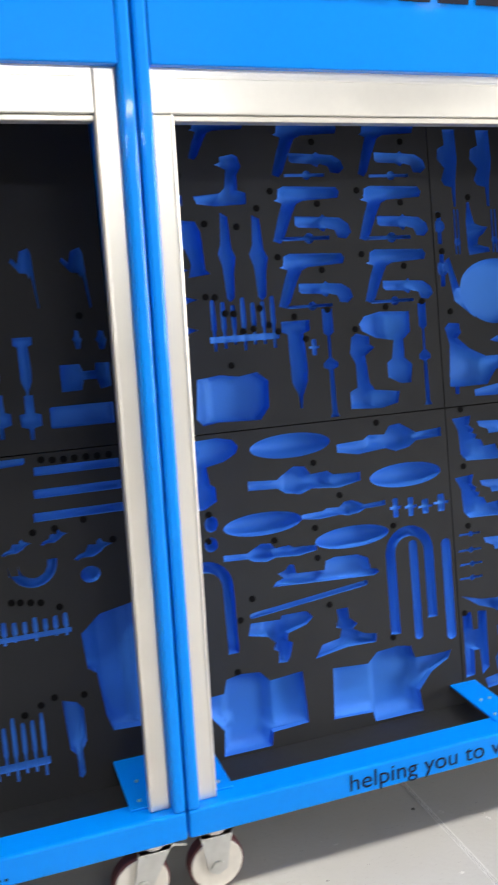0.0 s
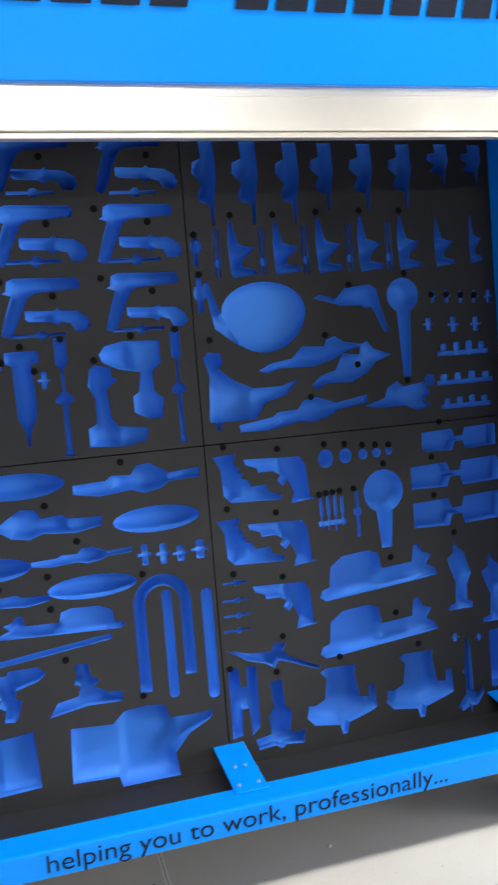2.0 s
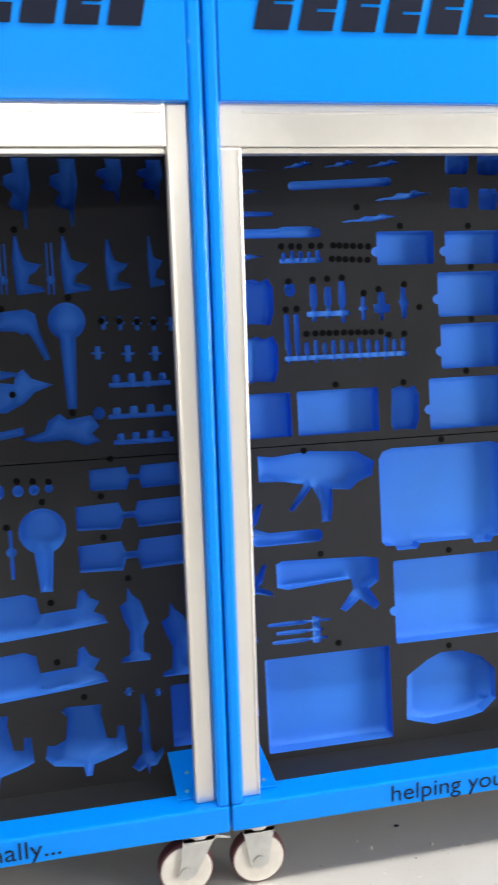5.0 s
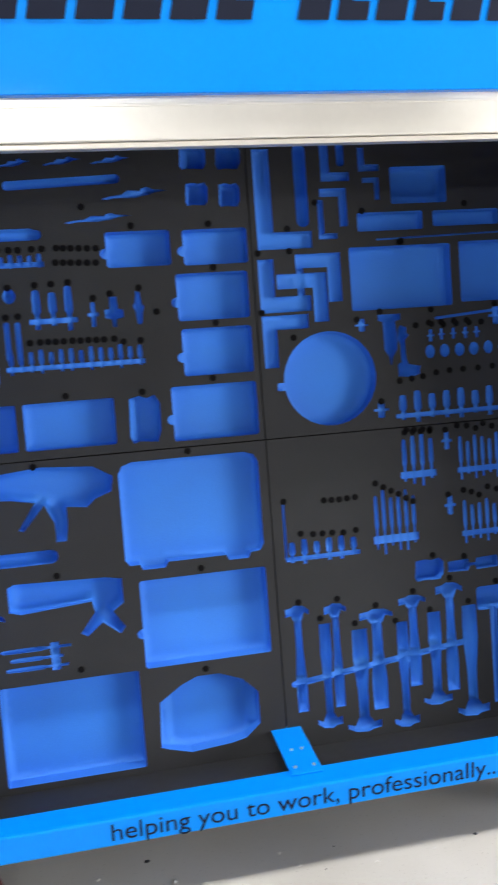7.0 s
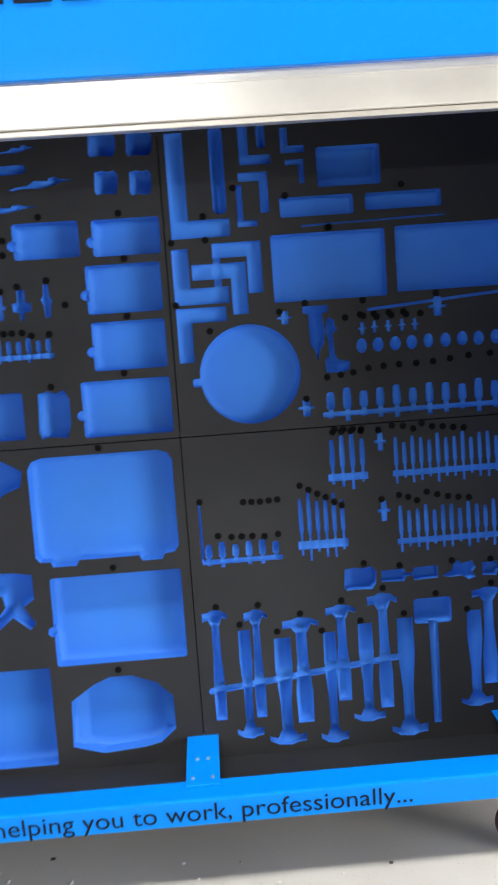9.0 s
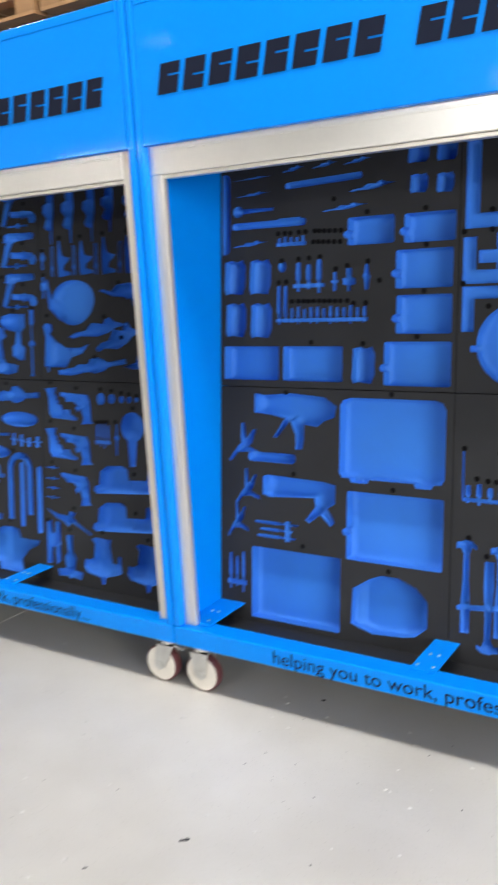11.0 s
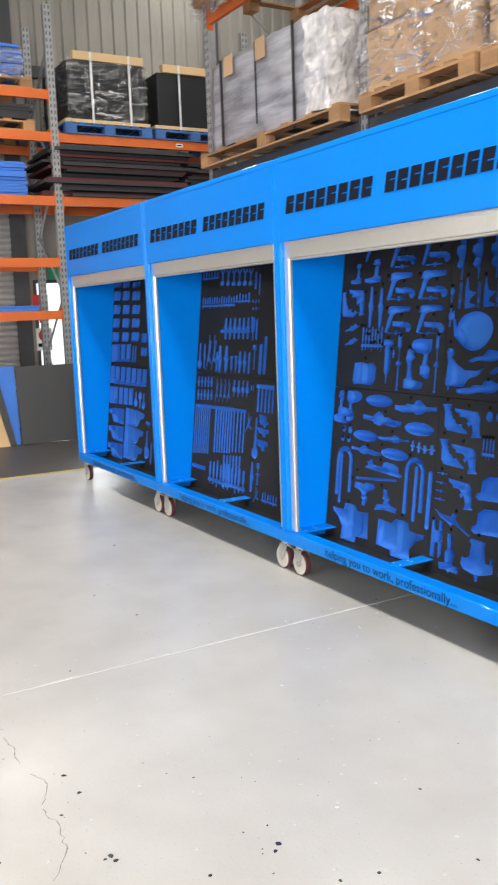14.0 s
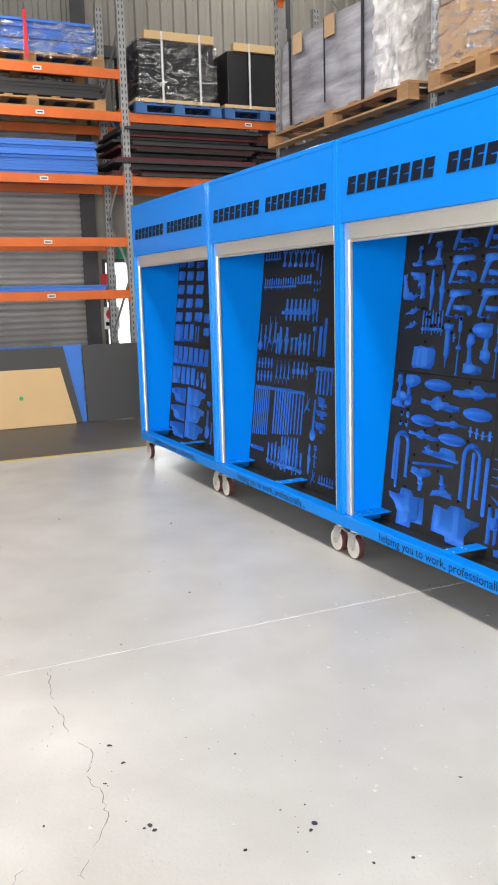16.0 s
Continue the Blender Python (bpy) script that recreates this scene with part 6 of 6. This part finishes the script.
wr.matrix_basis = on_end(1.40, .52, 4.17 + ytop + .137)
st = tagged(part("strap", box(-.02, .02, -.56, -.553, -.1, .42), M_RSTRAP), "flat red ratchet strap", "strap")
st.matrix_basis = on_end(1.50, .52, 4.17 + ytop + .137)
# right-hand bay of the end rack
pallet(on_end(3.36, .52, 3.68 + ytop), 1.14, 1.1, M_BPAL, "blue painted timber pallet under a black load")
pallet(on_end(4.55, .52, 3.68 + ytop), 1.14, 1.1, M_BPAL, "blue painted timber pallet under a black load")
for y, hgt, seed in ((3.36, .74, 1.0), (4.55, .70, 5.0)):
    ld = empty("strapped_load", on_end(y, .52, 3.68 + ytop + .137), "black boxed load strapped in white with a timber lid", "strapped load", "strapped loads")
    part("block_of_stock", box(-.50, .50, -.5, .5, 0.045, hgt, .012), M_BLACKLOAD, ld)
    part("base_batten", box(-.56, .56, -.53, .53, 0.001, .044, .004), M_TAN, ld, "pale timber base")
    part("lid_batten", box(-.42, .5, -.53, -.43, hgt + .001, hgt + .10, .004), M_TAN, ld, "pale timber batten")
    for x in (-.2, .30):
        part("strap", box(x - .012, x + .012, -.536, -.531, 0.0, hgt + .10), M_WSTRAP, ld, "white strap")
    if y < 4:
        wr = tagged(part("stretch_wrap", crumpled(-.53, .53, -.525, .53, .0, hgt, .022, .06, seed), M_WRAP_THIN), "clear stretch wrap creased over a black load", "stretch wrap")
        wr.matrix_basis = ld.matrix_basis
sheet_stack(on_end(3.55, .5, 2.93 + ytop), 1.75, .9, 17, .036, M_SHEETK, "untidy pile of dark grey and maroon foam sheets", .11, M_SHEETR)
sheet_stack(on_end(4.75, .5, 2.93 + ytop), .6, .85, 14, .036, M_SHEETK, "small pile of dark foam offcuts", .06, M_SHEETR)

# boards leaning at the foot of the end rack
for y0, y1, hgt, thick, x, mt, label, cat in (
        (0.2, 1.86, .94, .03, -5.84, M_GREYB, "grey foam board leaning against the rack", "foam board"),
        (1.56, 1.925, .955, .012, -5.875, M_SHEETB, "bright blue foam board edge behind grey boards", "foam board"),
        (1.93, 2.75, .945, .03, -5.84, M_GREYB, "grey foam board leaning against the rack", "foam board"),
        (0.3, 1.50, .955, .02, -5.88, M_SHEETB, "blue foam board leaning behind the grey board", "foam board")):
    ob = tagged(part("foam_board", box(-thick / 2, thick / 2, y0, y1, 0, hgt, .003), mt), label, cat, "leaning boards")
    if y0 == 0.2:
        for v in ob.data.vertices:
            if v.co.z > .5 and v.co.y > 1.5:
                v.co.y -= .17
    ob.matrix_basis = pose(x, 0, 0.004, 0, -6, 0)
bm = bmesh.new()
a = [bm.verts.new((0.0, y, z)) for y, z in ((0.5, 0), (1.775, 0), (1.63, .69), (0.5, .69))]
b = [bm.verts.new((-.012, v.co.y, v.co.z)) for v in a]
bm.faces.new(a)
bm.faces.new(b[::-1])
for i in range(4):
    bm.faces.new((a[i], b[i], b[(i + 1) % 4], a[(i + 1) % 4]))
bmesh.ops.recalc_face_normals(bm, faces=bm.faces)
ob = tagged(part("ply_sheet", bm, M_TAN), "pale tan sheet leaning on a grey board", "board", "leaning boards")
ob.matrix_basis = pose(-5.79, 0, 0.004, 0, -7, 0)

stk = part("sticker", cyl(pose(.003, 1.135, .35, 0, 90, 0), .026, .003, 20), M_SIGNG, ob, "small round teal sticker")

# signs and the open side door on the end wall
tagged(part("fire_sign", box(XW + .21, XW + .215, 2.62, 2.84, 1.62, 1.84, .001), M_SIGNR), "red and white fire equipment sign on the column", "sign")
sg = empty("notice", pose(XW + .21, 2.75, 1.25), "white notice with a red round symbol", "sign")
part("plate", box(0, .004, -.11, .11, -.18, .13), M_SIGNW, sg)
part("symbol", cyl(pose(.0055, 0, .03, 0, 90, 0), .08, .003, 24), M_SIGNR, sg)
part("print_bar", box(.0045, .006, -.09, .09, -.13, -.08), M_INK, sg)
tagged(part("exit_sign", box(XW - .051, XW - .02, 2.95, 3.25, 2.05, 2.25, .003), M_SIGNG), "green exit sign above the side door", "sign")
tagged(part("backdrop", box(XW - 1.5, XW - 1.45, 1.2, 5.2, -0.1, 3.2), M_DAY), "overexposed daylight outside the side door", "backdrop", kind="structure")
bm = box(XW - .26, XW - .02, 2.72, 2.76, 0, 2.05)
box_into(bm, XW - .26, XW - .02, 3.68, 3.72, 0, 2.05)
box_into(bm, XW - .26, XW - .02, 2.76, 3.68, 2.01, 2.05)
tagged(part("door_frame", bm, M_COL), "dark steel frame of the open side door", "door frame", kind="structure")

# long rack behind the cabinets: its length runs along x
LY, LX, LBAY = 3.36, -3.33, 2.50
LONG_Z = (2.84, 4.32)
rack(pose(LX, LY, 0), LBAY, 4, 1.1, 5.0, [(i, LONG_Z) for i in range(4)], "long pallet rack with galvanised uprights and orange beams, lowest ones darkened as shade", (2.84,))
zp = 2.84 + ytop
pallet(pose(LX + 1.27, LY + .45, zp), 2.3, 1.25, M_PINE, "long timber pallet overhanging the rack beam")
load = empty("wrapped_load", pose(LX + 1.27, LY + .47, zp + .137), "grey foam sheets on a long pallet, strapped in black", "wrapped load", "wrapped loads")
z = .77
part("sheeted_body", crumpled(-1.0, .62, -.57, .57, 0.012, z, .022, .05, 21.0), M_GREYLOAD, load, "dull grey plastic sheeting", True)
part("film_end", crumpled(.60, .93, -.58, .58, 0.012, z - .02, .026, .03, 17.0, 1.8), M_FILM, load, "white creased film at the end")
for x in (-.78, .45):
    part("strap", box(x - .018, x + .018, -.592, -.586, -.05, z + .01), M_STRAP, load, "black strap")
part("strap", box(-.16, -.145, -.592, -.586, .1, z + .01), M_STRAP, load, "black strap")
for x in (-.62, -.05):
    part("edge_card", box(x - .08, x + .08, -.60, -.593, z - .16, z + .012), M_CARD, load, "cardboard edge protector")
for px, seed in ((LX + LBAY + .72, 2.0), (LX + LBAY + 1.93, 4.0), (LX + 2 * LBAY + .72, 6.0), (LX + 2 * LBAY + 1.9, 8.0)):
    pallet(pose(px, LY + .42, zp), 1.16, 1.16, M_PINE, "timber pallet of wrapped cartons")
    for i, (dx, dz, w, h) in enumerate(((-.28, 0, .54, .42), (.28, 0, .54, .42), (-.26, .421, .5, .38), (.27, .421, .52, .40), (0.02, .822, .7, .3))):
        c = empty("carton", pose(px + dx, LY + .42 + random.uniform(-.04, .04), zp + .137 + dz), "brown cardboard carton taped shut on a pallet", "carton", "cartons on pallets")
        part("carton_body", box(-w / 2, w / 2, -.5, .5, 0, h - .002, .006), M_CARD, c)
        part("tape", box(-.03, .03, -.503, .503, h - .09, h + .001), M_TAN, c, "pale packing tape")
    wr = tagged(part("stretch_wrap", crumpled(-.59, .59, -.575, .57, .02, 1.0, .05, .055, seed), M_WRAP), "crumpled clear stretch wrap round cartons", "stretch wrap")
    wr.matrix_basis = pose(px, LY + .42, zp + .137)
pallet(pose(LX + 1.2, LY + .42, 4.32 + ytop), 2.2, 1.2, M_PINE, "timber pallet on the upper rack beam")
wr = tagged(part("torn_wrap", crumpled(-1.12, 1.1, -.64, -.55, -.10, .16, .03, .05, 12.0), M_WRAP), "ragged white film hanging from the upper pallet", "stretch wrap")
wr.matrix_basis = pose(LX + 1.2, LY + .42, 4.32 + ytop)


# ---- floor grit ----
def flake(x, y, size, material, name, label):
    """One irregular crumb or pale dent highlight, as a flake on the floor."""
    bm = bmesh.new()
    n = random.randint(6, 8)
    rim = [(size * random.uniform(.55, 1.0) * math.cos(2 * math.pi * i / n), size * random.uniform(.4, .8) * math.sin(2 * math.pi * i / n)) for i in range(n)]
    low = [bm.verts.new((a, b, 0)) for a, b in rim]
    top = [bm.verts.new((a * .6, b * .6, size * .22)) for a, b in rim]
    bm.faces.new(top)
    for i in range(n):
        bm.faces.new((low[i], low[(i + 1) % n], top[(i + 1) % n], top[i]))
    ob = tagged(part(name, bm, material), label, "debris", "floor crumbs")
    ob.matrix_basis = pose(x, y, 0.0012, 0, 0, random.uniform(0, 360))


flake(1.906, -0.042, 0.012, M_DEBRIS, "crumb", "small dark crumb on the painted floor")
flake(2.035, -0.033, 0.012, M_DEBRIS, "crumb", "small dark crumb on the painted floor")
flake(2.128, -0.121, 0.008, M_DEBRIS, "crumb", "small dark crumb on the painted floor")
flake(2.403, -0.064, 0.014, M_DEBRIS, "crumb", "small dark crumb on the painted floor")
flake(2.430, -0.060, 0.012, M_DEBRIS, "crumb", "small dark crumb on the painted floor")
flake(2.408, -0.083, 0.008, M_DEBRIS, "crumb", "small dark crumb on the painted floor")
flake(2.246, -0.086, 0.01, M_LIT_DENT, "lit_dent", "pale flake as the highlight of a dent in the concrete floor")
flake(2.262, -0.342, 0.008, M_DEBRIS, "crumb", "small dark crumb on the painted floor")
flake(2.614, 0.365, 0.014, M_SCRAP, "foam_scrap", "small dark blue scrap of foam on the floor")
flake(2.536, 0.632, 0.012, M_LIT_DENT, "lit_dent", "pale flake as the highlight of a dent in the concrete floor")
flake(2.871, 0.527, 0.009, M_DEBRIS, "crumb", "small dark crumb on the painted floor")
flake(2.841, 0.420, 0.009, M_DEBRIS, "crumb", "small dark crumb on the painted floor")
flake(2.633, 0.136, 0.009, M_DEBRIS, "crumb", "small dark crumb on the painted floor")
flake(2.616, 0.892, 0.007, M_DEBRIS, "crumb", "small dark crumb on the painted floor")
flake(2.157, 0.319, 0.007, M_DEBRIS, "crumb", "small dark crumb on the painted floor")
flake(1.080, 0.251, 0.009, M_DEBRIS, "crumb", "small dark crumb on the painted floor")
flake(-1.263, 0.515, 0.014, M_DEBRIS, "crumb", "small dark crumb on the painted floor")
flake(-0.754, 1.159, 0.012, M_DEBRIS, "crumb", "small dark crumb on the painted floor")
flake(0.165, 0.691, 0.009, M_DEBRIS, "crumb", "small dark crumb on the painted floor")
flake(0.591, 0.765, 0.01, M_DEBRIS, "crumb", "small dark crumb on the painted floor")
flake(-0.344, 2.040, 0.018, M_LIT_DENT, "lit_dent", "pale flake as the highlight of a dent in the concrete floor")
flake(3.003, 0.614, 0.012, M_LIT_DENT, "lit_dent", "pale flake as the highlight of a dent in the concrete floor")
flake(1.662, 0.030, 0.01, M_LIT_DENT, "lit_dent", "pale flake as the highlight of a dent in the concrete floor")
flake(2.134, 0.552, 0.01, M_LIT_DENT, "lit_dent", "pale flake as the highlight of a dent in the concrete floor")
flake(2.258, 0.292, 0.01, M_LIT_DENT, "lit_dent", "pale flake as the highlight of a dent in the concrete floor")
flake(2.774, 1.097, 0.01, M_DEBRIS, "crumb", "small dark crumb on the painted floor")
flake(2.637, 0.341, 0.011, M_SCRAP, "foam_scrap", "small dark blue scrap of foam on the floor")
flake(2.553, 0.615, 0.013, M_LIT_DENT, "lit_dent", "pale flake as the highlight of a dent in the concrete floor")
flake(2.366, 0.779, 0.012, M_LIT_DENT, "lit_dent", "pale flake as the highlight of a dent in the concrete floor")
flake(2.973, 0.790, 0.008, M_DEBRIS, "crumb", "small dark crumb on the painted floor")
flake(2.520, 0.385, 0.006, M_DEBRIS, "crumb", "small dark crumb on the painted floor")
flake(2.232, 0.280, 0.008, M_LIT_DENT, "lit_dent", "pale flake as the highlight of a dent in the concrete floor")
flake(2.783, 1.106, 0.012, M_DEBRIS, "crumb", "small dark crumb on the painted floor")
flake(3.634, 1.802, 0.009, M_DEBRIS, "crumb", "small dark crumb on the painted floor")
flake(2.764, 1.933, 0.01, M_DEBRIS, "crumb", "small dark crumb on the painted floor")
flake(1.177, 1.853, 0.01, M_LIT_DENT, "lit_dent", "pale flake as the highlight of a dent in the concrete floor")
flake(1.114, 1.894, 0.008, M_DEBRIS, "crumb", "small dark crumb on the painted floor")


def crack(points, width, label):
    """A ragged hairline crack as a thin dark sliver on the paint."""
    bm = bmesh.new()
    path = []
    for a, b in zip(points, points[1:]):
        steps = max(2, int((Vector(b) - Vector(a)).length / .02))
        for k in range(steps):
            p = Vector(a).lerp(Vector(b), k / steps)
            path.append(p + Vector((random.uniform(-.006, .006), random.uniform(-.009, .009))))
    prev = None
    for i, p in enumerate(path):
        d = (path[min(i + 1, len(path) - 1)] - path[max(i - 1, 0)]).normalized()
        w = width * random.uniform(.25, 1.0)
        nrm = Vector((-d.y, d.x)) * w / 2
        cur = [bm.verts.new((*(p + nrm), 0)), bm.verts.new((*(p - nrm), 0))]
        if prev and noise.noise(Vector((p.x * 9, p.y * 9, 3))) > -.18:
            bm.faces.new((prev[0], prev[1], cur[1], cur[0]))
        prev = cur
    ob = tagged(part("floor_crack", bm, M_CRACK), label, "floor crack", kind="structure")
    ob.location = (0, 0, 0.0014)


crack([(1.209, -0.098), (1.445, -0.140), (1.788, -0.140), (1.915, -0.104), (2.060, -0.163), (2.180, -0.143), (2.304, -0.161), (2.439, -0.243), (2.565, -0.315)], .0040, "hairline crack wandering across the concrete floor")
crack([(2.433, -0.433), (2.490, -0.484), (2.601, -0.585)], .0035, "short side crack in the concrete floor")

# countless specks of grit, and pale flakes as highlights of dents in the floor
for name, material, count, lo, hi in (("grit", M_DEBRIS, 800, .0012, .0038), ("paint_chips", M_LIT_DENT, 1000, .003, .010)):
    bm = bmesh.new()
    for _ in range(count):
        x, y = random.uniform(-3.4, 6), random.uniform(-2.6, 1.9)
        r, a0 = random.uniform(lo, hi), random.uniform(0, 6)
        vs = [bm.verts.new((x + r * random.uniform(.5, 1.3) * math.cos(a0 + a), y + r * random.uniform(.5, 1.3) * math.sin(a0 + a), .0016)) for a in (0, 1.3, 2.6, 3.9, 5.2)]
        tip = bm.verts.new((x, y, .0016 + r * .35))
        for i in range(5):
            bm.faces.new((vs[i], vs[(i + 1) % 5], tip))
    tagged(part(name, bm, material), "fine grit and flakes scattered on the floor", "grit", kind="stuff")
